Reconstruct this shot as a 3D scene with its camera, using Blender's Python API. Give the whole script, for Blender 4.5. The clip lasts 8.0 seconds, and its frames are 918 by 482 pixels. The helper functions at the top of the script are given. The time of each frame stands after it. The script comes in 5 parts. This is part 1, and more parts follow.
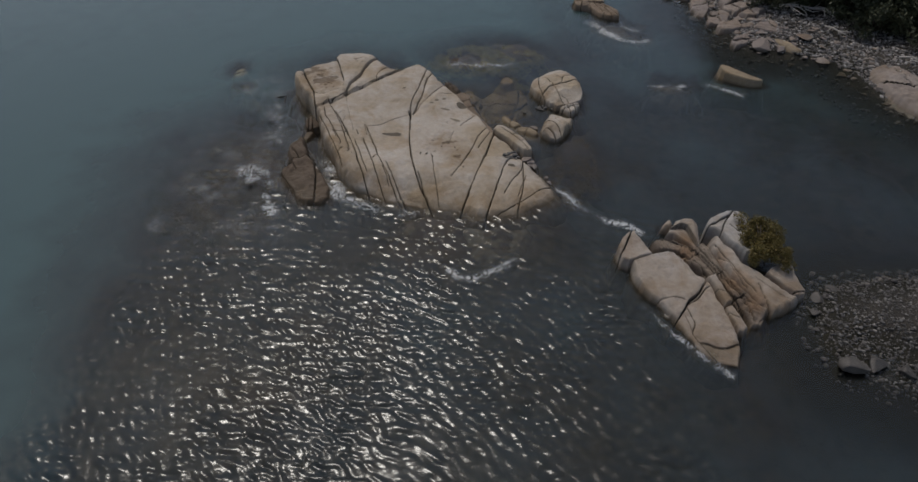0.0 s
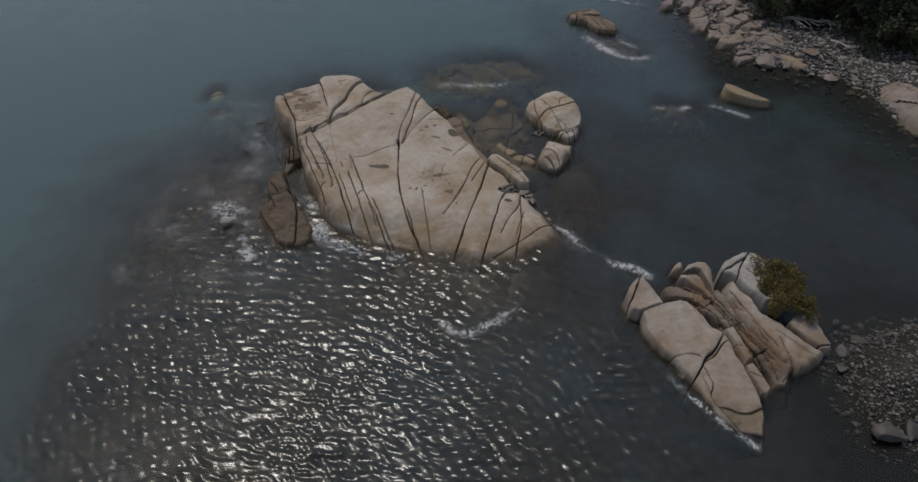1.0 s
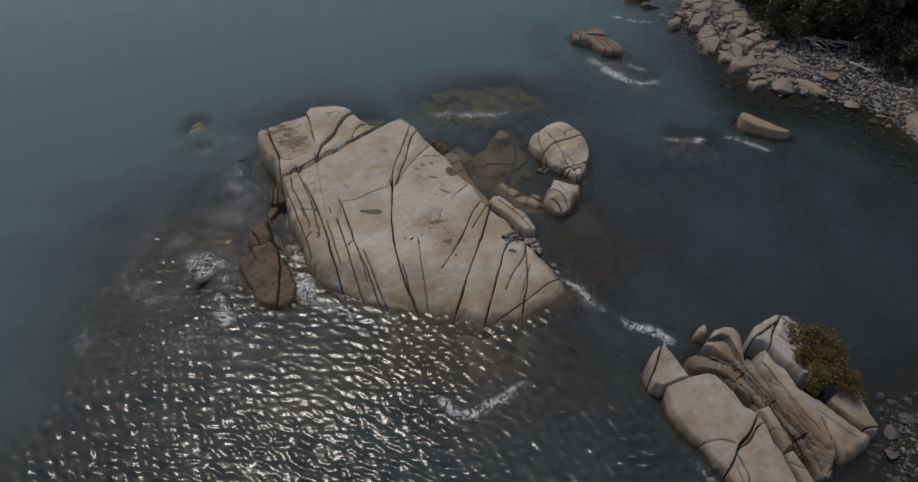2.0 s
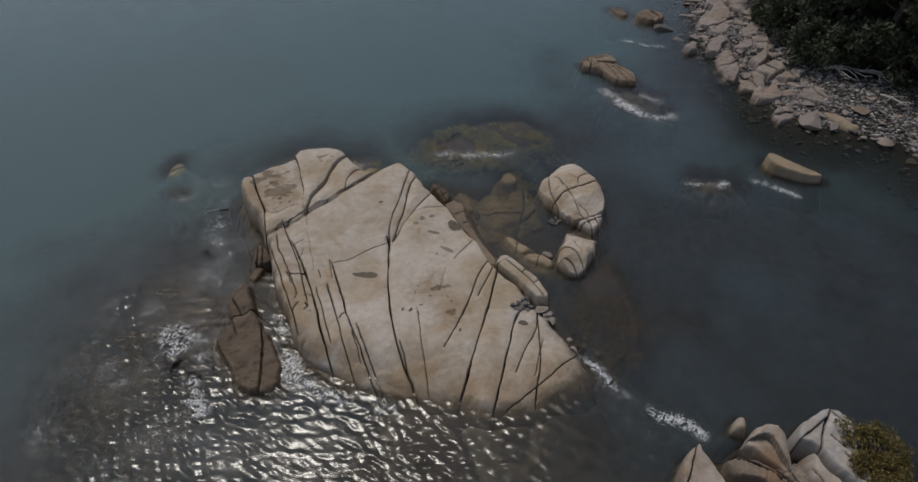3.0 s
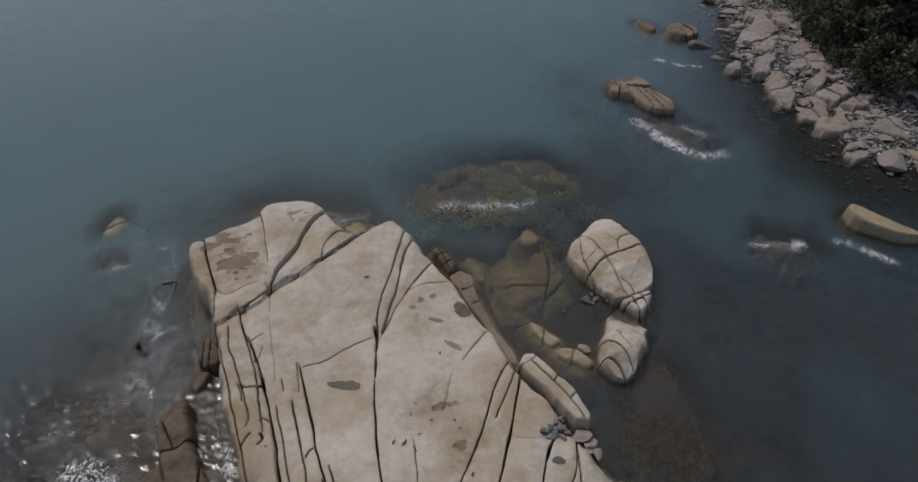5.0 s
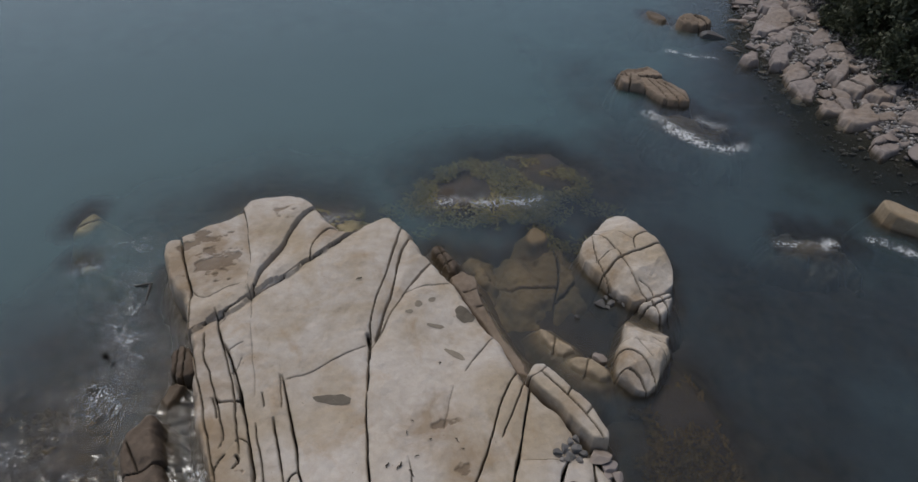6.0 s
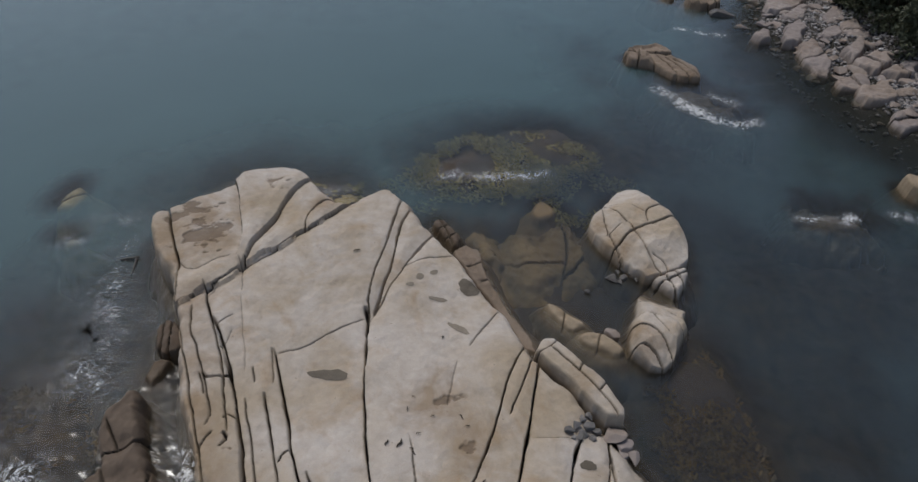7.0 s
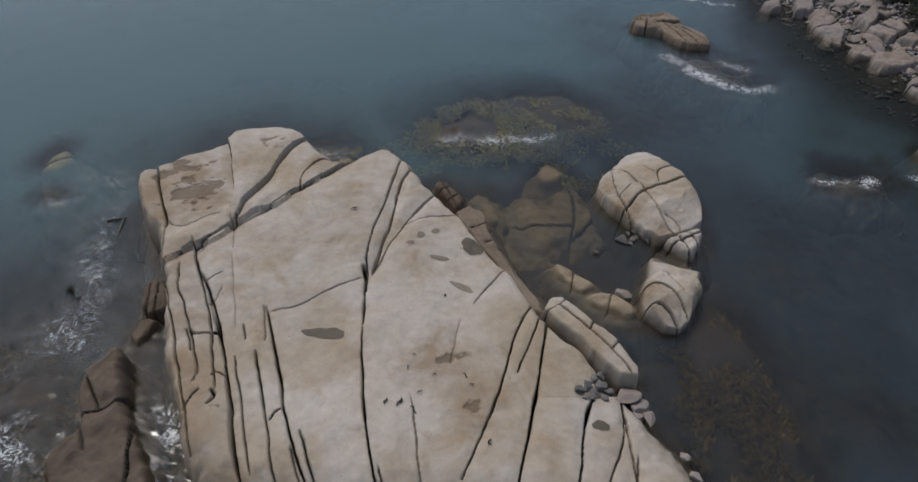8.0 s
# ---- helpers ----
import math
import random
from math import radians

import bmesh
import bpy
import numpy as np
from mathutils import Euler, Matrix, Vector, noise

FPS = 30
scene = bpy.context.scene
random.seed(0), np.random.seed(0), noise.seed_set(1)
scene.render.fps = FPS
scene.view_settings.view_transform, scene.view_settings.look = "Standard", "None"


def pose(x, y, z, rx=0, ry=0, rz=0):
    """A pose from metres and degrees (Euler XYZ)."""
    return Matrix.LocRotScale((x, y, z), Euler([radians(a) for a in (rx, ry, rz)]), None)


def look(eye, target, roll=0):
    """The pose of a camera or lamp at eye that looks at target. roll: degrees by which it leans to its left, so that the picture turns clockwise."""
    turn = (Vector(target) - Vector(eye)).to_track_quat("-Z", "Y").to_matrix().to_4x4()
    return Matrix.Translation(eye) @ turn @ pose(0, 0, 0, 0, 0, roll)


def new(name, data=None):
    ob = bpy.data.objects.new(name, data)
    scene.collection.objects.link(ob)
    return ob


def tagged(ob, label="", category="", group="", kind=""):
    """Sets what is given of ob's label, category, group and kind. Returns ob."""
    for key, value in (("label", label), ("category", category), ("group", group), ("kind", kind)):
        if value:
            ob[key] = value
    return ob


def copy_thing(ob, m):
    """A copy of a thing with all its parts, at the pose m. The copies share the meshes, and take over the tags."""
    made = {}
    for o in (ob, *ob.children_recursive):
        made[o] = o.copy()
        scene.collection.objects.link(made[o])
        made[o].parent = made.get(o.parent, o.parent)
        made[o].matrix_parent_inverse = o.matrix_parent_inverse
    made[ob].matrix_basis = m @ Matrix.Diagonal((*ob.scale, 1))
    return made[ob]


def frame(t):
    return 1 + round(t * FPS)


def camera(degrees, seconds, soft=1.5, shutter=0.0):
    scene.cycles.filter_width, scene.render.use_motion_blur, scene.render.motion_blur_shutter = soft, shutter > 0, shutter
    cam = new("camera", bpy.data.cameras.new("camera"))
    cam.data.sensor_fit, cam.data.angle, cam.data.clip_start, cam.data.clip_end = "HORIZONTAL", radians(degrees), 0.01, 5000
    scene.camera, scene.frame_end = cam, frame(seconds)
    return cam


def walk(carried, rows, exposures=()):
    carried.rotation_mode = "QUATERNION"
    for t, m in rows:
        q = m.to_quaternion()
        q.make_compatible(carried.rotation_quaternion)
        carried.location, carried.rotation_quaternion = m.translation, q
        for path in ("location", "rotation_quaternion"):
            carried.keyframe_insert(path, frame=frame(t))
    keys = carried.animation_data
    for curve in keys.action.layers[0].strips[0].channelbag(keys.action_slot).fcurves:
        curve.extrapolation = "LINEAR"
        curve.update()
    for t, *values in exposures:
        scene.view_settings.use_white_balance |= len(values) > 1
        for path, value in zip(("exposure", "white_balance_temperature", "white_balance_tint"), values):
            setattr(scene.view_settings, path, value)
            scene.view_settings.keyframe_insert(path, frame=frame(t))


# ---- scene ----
cam = camera(73.7, 8.0)
PATH = [
    (0, (0.135, -0.757, 13.192), (0.135, 0.745, 11.87), 0.5),
    (0.5, (0.108, 0.275, 13.212), (0.124, 1.775, 11.889), 0.6),
    (1, (0.043, 1.419, 13.23), (0.073, 2.917, 11.906), 0.6),
    (2.5, (-0.108, 5.31, 13.322), (-0.06, 6.811, 12.001), 0.7),
    (3, (-0.14, 6.761, 13.392), (-0.092, 8.263, 12.072), 0.7),
    (3.5, (-0.163, 8.223, 13.31), (-0.117, 9.731, 11.997), 0.6),
    (4, (-0.225, 9.555, 12.861), (-0.176, 11.069, 11.555), 0.6),
    (4.5, (-0.258, 10.706, 12.383), (-0.207, 12.219, 11.077), 0.7),
    (6, (-0.28, 12.614, 10.84), (-0.228, 14.137, 9.545), 0.7),
    (6.5, (-0.305, 12.786, 10.327), (-0.253, 14.31, 9.033), 0.8),
    (7, (-0.354, 12.809, 9.834), (-0.301, 14.329, 8.536), 0.8),
    (7.5, (-0.39, 12.742, 9.313), (-0.336, 14.262, 8.014), 0.8),
    (8, (-0.417, 12.795, 8.794), (-0.362, 14.307, 7.485), 0.9),
]
EXPOSURES = [(0.0, -0.49, 6800, 10), (2.5, -0.37, 6880, 10), (4.5, -0.18, 6720, 10), (6.0, -0.12, 6520, 10), (8.0, -0.09, 6460, 10)]
walk(cam, [(t, look(eye, target, roll)) for t, eye, target, roll in PATH], EXPOSURES)

# ---- light: high sun ahead to the left, thin bright sky ----
SUN_ELEV, SUN_AZ = 65.0, -33.0
world = bpy.data.worlds.new("world")
scene.world = world
world.use_nodes = True
sky = world.node_tree.nodes.new("ShaderNodeTexSky")
sky.sky_type, sky.sun_disc = "NISHITA", False
sky.sun_elevation, sky.sun_rotation = radians(SUN_ELEV), radians(SUN_AZ)
sky.dust_density = 3.0
background = world.node_tree.nodes["Background"]
background.inputs["Strength"].default_value = 0.122
world.node_tree.links.new(sky.outputs["Color"], background.inputs["Color"])
sun = new("sun", bpy.data.lights.new("sun", "SUN"))
sun.data.energy, sun.data.angle, sun.data.color = 1.65, radians(1.8), (1.0, 0.985, 0.955)
se, sa = radians(SUN_ELEV), radians(SUN_AZ)
sun.matrix_world = look(Vector((math.sin(sa) * math.cos(se), math.cos(sa) * math.cos(se), math.sin(se))) * 50, (0, 0, 0))


# ---- materials ----
class Mat:
    """A node material and short ways to wire it."""

    def __init__(self, name):
        self.m = bpy.data.materials.new(name)
        self.m.use_nodes = True
        self.t = self.m.node_tree
        self.t.nodes.clear()
        self.out = self.add("ShaderNodeOutputMaterial")

    def add(self, kind, **values):
        n = self.t.nodes.new(kind)
        for k, v in values.items():
            n.inputs[k].default_value = v
        return n

    def link(self, a, b):
        self.t.links.new(a, b)

    def place(self):
        return self.add("ShaderNodeNewGeometry").outputs["Position"]

    def stretch(self, src, scale, turn=0.0):
        n = self.add("ShaderNodeMapping")
        n.inputs["Scale"].default_value = scale
        n.inputs["Rotation"].default_value = (0, 0, radians(turn))
        self.link(src, n.inputs["Vector"])
        return n.outputs["Vector"]

    def noise(self, src, scale, detail=4.0, rough=0.55, warp=0.0):
        n = self.add("ShaderNodeTexNoise", Scale=scale, Detail=detail, Roughness=rough, Distortion=warp)
        self.link(src, n.inputs["Vector"])
        return n.outputs["Fac"]

    def ramp(self, src, lo, hi, a=0.0, b=1.0):
        n = self.add("ShaderNodeMapRange")
        n.inputs["From Min"].default_value, n.inputs["From Max"].default_value = lo, hi
        n.inputs["To Min"].default_value, n.inputs["To Max"].default_value = a, b
        self.link(src, n.inputs["Value"])
        return n.outputs["Result"]

    def math(self, op, a, b=None):
        n = self.add("ShaderNodeMath")
        n.operation = op
        for i, v in enumerate((a, b)):
            if v is None:
                continue
            if isinstance(v, (int, float)):
                n.inputs[i].default_value = v
            else:
                self.link(v, n.inputs[i])
        return n.outputs[0]

    def mix(self, fac, a, b):
        n = self.add("ShaderNodeMix")
        n.data_type = "RGBA"
        for sock, v in ((n.inputs[0], fac), (n.inputs[6], a), (n.inputs[7], b)):
            if isinstance(v, (int, float)):
                sock.default_value = v
            elif isinstance(v, tuple):
                sock.default_value = (*v, 1.0)
            else:
                self.link(v, sock)
        return n.outputs[2]

    def bump(self, height, strength, distance, normal=None):
        n = self.add("ShaderNodeBump", Strength=strength, Distance=distance)
        self.link(height, n.inputs["Height"])
        if normal is not None:
            self.link(normal, n.inputs["Normal"])
        return n.outputs["Normal"]

    def principled(self, colour, rough, normal=None, spec=0.4):
        n = self.add("ShaderNodeBsdfPrincipled")
        for sock, v in ((n.inputs["Base Color"], colour), (n.inputs["Roughness"], rough)):
            if isinstance(v, tuple):
                sock.default_value = (*v, 1.0)
            elif isinstance(v, (int, float)):
                sock.default_value = v
            else:
                self.link(v, sock)
        n.inputs["Specular IOR Level"].default_value = spec
        if normal is not None:
            self.link(normal, n.inputs["Normal"])
        self.link(n.outputs[0], self.out.inputs["Surface"])
        return n


def granite(name, pale, warm, tide=0.16, weed=(0.055, 0.042, 0.026), vary=0.0):
    """Weathered granite: soft tan and grey zones, ochre stains, fine grain, and a dark weedy tide band above the water."""
    m = Mat(name)
    p = m.place()
    broad = m.ramp(m.noise(p, 0.42, 5, 0.58, 0.6), 0.38, 0.62)
    col = m.mix(broad, pale, warm)
    ochre = m.ramp(m.noise(p, 0.95, 6, 0.62, 0.9), 0.54, 0.72)
    col = m.mix(m.math("MULTIPLY", ochre, 0.7), col, (warm[0] * 0.86, warm[1] * 0.72, warm[2] * 0.54))
    chalk = m.ramp(m.noise(p, 0.55, 8, 0.66, 0.5), 0.48, 0.66)
    col = m.mix(m.math("MULTIPLY", chalk, 0.55), col, (pale[0] * 1.12, pale[1] * 1.17, pale[2] * 1.26))
    streak = m.ramp(m.noise(m.stretch(p, (3.4, 0.55, 1.0), 14), 1.2, 5, 0.6), 0.56, 0.80)
    col = m.mix(m.math("MULTIPLY", streak, 0.20), col, (warm[0] * 0.66, warm[1] * 0.62, warm[2] * 0.58))
    blotch = m.ramp(m.noise(p, 2.6, 5, 0.62, 0.5), 0.62, 0.74)
    col = m.mix(m.math("MULTIPLY", blotch, 0.3), col, (warm[0] * 0.55, warm[1] * 0.48, warm[2] * 0.40))
    freckle = m.ramp(m.noise(p, 11.0, 2, 0.5), 0.735, 0.765)
    col = m.mix(m.math("MULTIPLY", freckle, 0.55), col, (0.13, 0.10, 0.07))
    tone = m.math("ADD", m.ramp(m.noise(p, 5.5, 5, 0.6), 0.3, 0.7, -0.09, 0.09), m.ramp(m.noise(p, 55, 3, 0.7), 0.3, 0.7, -0.07, 0.07))
    shade = m.add("ShaderNodeHueSaturation")
    m.link(m.math("ADD", 1.0, tone), shade.inputs["Value"])
    m.link(col, shade.inputs["Color"])
    col = shade.outputs["Color"]
    mark = m.add("ShaderNodeAttribute")
    mark.attribute_name = "stain"
    soft = m.ramp(m.math("ADD", m.math("MULTIPLY", mark.outputs["Fac"], 0.42), m.noise(p, 1.5, 7, 0.66, 0.5)), 0.60, 0.98)
    col = m.mix(m.math("MULTIPLY", soft, 0.74), col, (warm[0] * 0.68, warm[1] * 0.58, warm[2] * 0.46))
    scale = m.add("ShaderNodeAttribute")
    scale.attribute_name = "flake"
    col = m.mix(m.math("MULTIPLY", scale.outputs["Fac"], 0.72), col, (warm[0] * 0.36, warm[1] * 0.31, warm[2] * 0.28))
    rust = m.add("ShaderNodeAttribute")
    rust.attribute_name = "rust"
    ore = m.ramp(m.math("ADD", m.math("MULTIPLY", rust.outputs["Fac"], 0.6), m.noise(m.stretch(p, (2.6, 0.8, 1.0), -27), 2.4, 6, 0.65)), 0.62, 0.95)
    col = m.mix(m.math("MULTIPLY", ore, m.math("MULTIPLY", rust.outputs["Fac"], 0.55)), col, (0.20, 0.115, 0.058))
    if vary:
        info = m.add("ShaderNodeObjectInfo").outputs["Random"]
        col = m.mix(m.math("MULTIPLY", info, vary), col, (0.20, 0.175, 0.165))
    # dark colour along the cracks imitates the shade inside them
    crack_dark = m.add("ShaderNodeAttribute")
    crack_dark.attribute_name = "seam_shade"
    col = m.mix(m.ramp(crack_dark.outputs["Fac"], 0.15, 0.75, 0.0, 0.92), col, (0.030, 0.023, 0.016))
    split = m.add("ShaderNodeSeparateXYZ")
    m.link(p, split.inputs[0])
    level = m.math("ADD", split.outputs["Z"], m.math("MULTIPLY", m.math("SUBTRACT", m.noise(p, 0.8, 6, 0.62), 0.5), 0.34))
    band = m.ramp(level, tide, tide - 0.24)
    brown = m.mix(m.ramp(m.noise(p, 7, 5, 0.7), 0.3, 0.7), weed, (weed[0] * 2.1, weed[1] * 1.9, weed[2] * 1.6))
    col = m.mix(m.math("MULTIPLY", band, 0.84), col, brown)
    rough = m.ramp(band, 0.0, 1.0, 0.84, 0.42)
    nrm = m.bump(m.noise(p, 2.2, 7, 0.6), 0.8, 0.05)
    nrm = m.bump(m.noise(p, 30, 5, 0.7), 0.45, 0.008, nrm)
    m.principled(col, rough, nrm, 0.3)
    return m.m


def plain(name, a, b, scale, rough=0.7, bump=0.4, depth=0.02, vary=0.0, spec=0.35):
    m = Mat(name)
    p = m.place()
    col = m.mix(m.ramp(m.noise(p, scale, 5, 0.65), 0.32, 0.68), a, b)
    if vary:
        info = m.add("ShaderNodeObjectInfo").outputs["Random"]
        col = m.mix(m.math("MULTIPLY", info, vary), col, (a[0] * 0.5, a[1] * 0.5, a[2] * 0.5))
    nrm = m.bump(m.noise(p, scale * 6, 5, 0.65), bump, depth)
    m.principled(col, rough, nrm, spec)
    return m.m


def island_stone(name, cols, rough=0.75):
    """Mixed pebbles: each one its own tone."""
    m = Mat(name)
    p = m.place()
    rnd = m.add("ShaderNodeNewGeometry").outputs["Random Per Island"]
    ramp = m.add("ShaderNodeValToRGB")
    ramp.color_ramp.interpolation = "LINEAR"
    while len(ramp.color_ramp.elements) < len(cols):
        ramp.color_ramp.elements.new(0.5)
    for i, c in enumerate(cols):
        e = ramp.color_ramp.elements[i]
        e.position, e.color = i / (len(cols) - 1), (*c, 1)
    m.link(rnd, ramp.inputs[0])
    col = m.mix(m.ramp(m.noise(p, 24, 4, 0.7), 0.3, 0.7, 0.0, 0.45), ramp.outputs[0], (0.08, 0.075, 0.07))
    m.principled(col, rough, m.bump(m.noise(p, 40, 4), 0.4, 0.01), 0.35)
    return m.m


def leaves(name, a, b):
    m = Mat(name)
    rnd = m.add("ShaderNodeNewGeometry").outputs["Random Per Island"]
    col = m.mix(rnd, a, b)
    d = m.add("ShaderNodeBsdfPrincipled", Roughness=0.55)
    m.link(col, d.inputs["Base Color"])
    d.inputs["Specular IOR Level"].default_value = 0.3
    tr = m.add("ShaderNodeBsdfTranslucent")
    m.link(col, tr.inputs["Color"])
    mx = m.add("ShaderNodeMixShader", Fac=0.25)
    m.link(d.outputs[0], mx.inputs[1])
    m.link(tr.outputs[0], mx.inputs[2])
    m.link(mx.outputs[0], m.out.inputs["Surface"])
    return m.m


def water_surface():
    """Rippled murky water: gloss by Fresnel over a body that lets through less of the bed the deeper it lies."""
    m = Mat("sea water")
    p = m.place()
    n = m.add("ShaderNodeBump", Strength=0.8, Distance=0.004)
    m.link(m.noise(m.stretch(p, (1.0, 1.5, 1.0), 10), 13.0, 2, 0.5), n.inputs["Height"])
    deep = m.add("ShaderNodeAttribute")
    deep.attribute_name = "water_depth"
    metres = deep.outputs["Fac"]
    share = m.math("SUBTRACT", 1.0, m.math("POWER", 2.718, m.math("MULTIPLY", metres, -0.86)))
    cloud = m.math("ADD", metres, m.math("MULTIPLY", m.math("SUBTRACT", m.noise(p, 0.12, 5, 0.6, 0.6), 0.5), 1.2))
    split = m.add("ShaderNodeSeparateXYZ")
    m.link(p, split.inputs[0])
    offshore = m.ramp(m.math("SUBTRACT", split.outputs["Y"], m.math("MULTIPLY", split.outputs["X"], 1.2)), 21.5, 26.5)
    offshore = m.math("MULTIPLY", offshore, m.ramp(split.outputs["Y"], 22.5, 26.0))
    cloud = m.math("ADD", cloud, m.math("MULTIPLY", offshore, 1.4))
    silt = m.mix(m.ramp(cloud, 0.2, 1.2), (0.0255, 0.0305, 0.0335), (0.035, 0.050, 0.056))
    silt = m.mix(m.ramp(cloud, 1.0, 2.7), silt, (0.053, 0.096, 0.101))
    clear = m.add("ShaderNodeBsdfTransparent")
    m.link(m.mix(m.ramp(metres, 0.0, 1.4), (0.93, 0.95, 0.94), (0.62, 0.72, 0.70)), clear.inputs["Color"])
    murk = m.add("ShaderNodeBsdfDiffuse")
    m.link(silt, murk.inputs["Color"])
    body = m.add("ShaderNodeMixShader")
    m.link(share, body.inputs[0])
    m.link(clear.outputs[0], body.inputs[1])
    m.link(murk.outputs[0], body.inputs[2])
    gloss = m.add("ShaderNodeBsdfGlossy", Roughness=0.21, Color=(1, 1, 1, 1))
    m.link(n.outputs[0], gloss.inputs["Normal"])
    fres = m.add("ShaderNodeFresnel", IOR=1.33)
    m.link(n.outputs[0], fres.inputs["Normal"])
    top = m.add("ShaderNodeMixShader")
    m.link(fres.outputs[0], top.inputs[0])
    m.link(body.outputs[0], top.inputs[1])
    m.link(gloss.outputs[0], top.inputs[2])
    m.link(top.outputs[0], m.out.inputs["Surface"])
    return m.m


def foam_material():
    m = Mat("sea foam")
    p = m.place()
    dens = m.add("ShaderNodeAttribute")
    dens.attribute_name = "foaminess"
    web = m.math("ABSOLUTE", m.math("SUBTRACT", m.noise(p, 4.6, 8, 0.68, 0.9), 0.5))
    lace = m.ramp(web, 0.0, 0.13, 1.0, 0.0)
    fine = m.ramp(m.noise(p, 17, 6, 0.75, 0.4), 0.32, 0.68)
    v = m.math("ADD", m.math("MULTIPLY", lace, 0.55), m.math("MULTIPLY", fine, 0.35))
    cut = m.ramp(m.math("ADD", v, m.math("MULTIPLY", dens.outputs["Fac"], 0.46)), 0.74, 0.98)
    white = m.add("ShaderNodeBsdfDiffuse", Color=(0.72, 0.74, 0.74, 1))
    clear = m.add("ShaderNodeBsdfTransparent")
    mx = m.add("ShaderNodeMixShader")
    m.link(m.math("MULTIPLY", cut, m.ramp(dens.outputs["Fac"], 0.07, 0.45, 0.0, 0.62)), mx.inputs[0])
    m.link(clear.outputs[0], mx.inputs[1])
    m.link(white.outputs[0], mx.inputs[2])
    m.link(mx.outputs[0], m.out.inputs["Surface"])
    return m.m


GRANITE = granite("tan granite", (0.385, 0.340, 0.288), (0.300, 0.243, 0.172), tide=0.22)
GRANITE_WET = granite("wet brown granite", (0.112, 0.084, 0.060), (0.074, 0.054, 0.038), tide=0.24)
GRANITE_PALE = granite("grey granite", (0.330, 0.290, 0.250), (0.250, 0.202, 0.155), tide=0.16)
GRANITE_CHALK = granite("bleached granite", (0.335, 0.315, 0.29), (0.27, 0.245, 0.215), tide=0.12)
GRANITE_RUST = granite("rusty splintered granite", (0.19, 0.155, 0.122), (0.118, 0.09, 0.067), tide=0.12)
GRANITE_GOLD = granite("golden granite", (0.275, 0.22, 0.15), (0.205, 0.158, 0.104), tide=0.12)
GRANITE_SUNK = granite("drowned granite", (0.25, 0.175, 0.095), (0.16, 0.112, 0.062), tide=-0.9)
GRANITE_REEF = granite("yellow drowned granite", (0.36, 0.29, 0.16), (0.25, 0.185, 0.09), tide=-0.9)
GRANITE_BROWN = granite("brown splintered granite", (0.19, 0.145, 0.105), (0.12, 0.09, 0.064), tide=0.14)
SHORE_STONE = granite("shore boulder granite", (0.265, 0.225, 0.195), (0.185, 0.145, 0.112), tide=0.15, vary=0.7)
DARK_STONE = plain("dark wet stone", (0.05, 0.046, 0.042), (0.105, 0.095, 0.085), 3.0, 0.5, 0.5, 0.03)
GREY_STONE = plain("grey stone", (0.11, 0.105, 0.098), (0.22, 0.205, 0.19), 4.0, 0.8, 0.5, 0.02, vary=0.6)
COBBLE = island_stone("beach cobbles", [(0.07, 0.067, 0.065), (0.17, 0.155, 0.145), (0.26, 0.24, 0.225), (0.14, 0.132, 0.13), (0.32, 0.29, 0.265), (0.50, 0.48, 0.46)])
SPIT_COBBLE = island_stone("spit cobbles", [(0.045, 0.042, 0.04), (0.10, 0.092, 0.085), (0.07, 0.066, 0.066), (0.14, 0.13, 0.12), (0.28, 0.265, 0.25)])
WET_COBBLE = island_stone("wet cobbles", [(0.035, 0.033, 0.03), (0.08, 0.072, 0.062), (0.055, 0.05, 0.05), (0.13, 0.115, 0.10)], 0.45)
BARK = plain("bark", (0.07, 0.055, 0.042), (0.15, 0.125, 0.10), 6.0, 0.9, 0.7, 0.03)
DRIFT = plain("bleached driftwood", (0.34, 0.32, 0.29), (0.48, 0.45, 0.41), 8.0, 0.85, 0.5, 0.02)
DRIFT_DARK = plain("soaked driftwood", (0.035, 0.03, 0.026), (0.07, 0.06, 0.05), 8.0, 0.6, 0.5, 0.02)
LEAF = leaves("forest leaves", (0.040, 0.050, 0.030), (0.078, 0.084, 0.048))
SHRUB_LEAF = leaves("olive shrub leaves", (0.085, 0.075, 0.022), (0.20, 0.15, 0.05))
WEED = leaves("brown seaweed", (0.06, 0.038, 0.016), (0.17, 0.105, 0.035))
WEED_PALE = leaves("yellow-green reef weed", (0.12, 0.10, 0.03), (0.33, 0.26, 0.095))
WEED_DARK = plain("dried seaweed", (0.03, 0.022, 0.015), (0.06, 0.045, 0.028), 12.0, 0.7, 0.4, 0.01)
POOL = plain("weed-lined pool", (0.075, 0.062, 0.045), (0.11, 0.092, 0.068), 6.0, 0.6, 0.05, 0.003, spec=0.2)
DAMP = plain("damp stained stone", (0.15, 0.125, 0.095), (0.20, 0.17, 0.13), 6.0, 0.65, 0.05, 0.003, spec=0.2)
# near-black colour for crack floors, painted in place of their shade
CRACK_SHADE = plain("painted crack shade", (0.018, 0.014, 0.010), (0.05, 0.038, 0.026), 9.0, 0.8, 0.5, 0.02)
WATER, FOAM = water_surface(), foam_material()


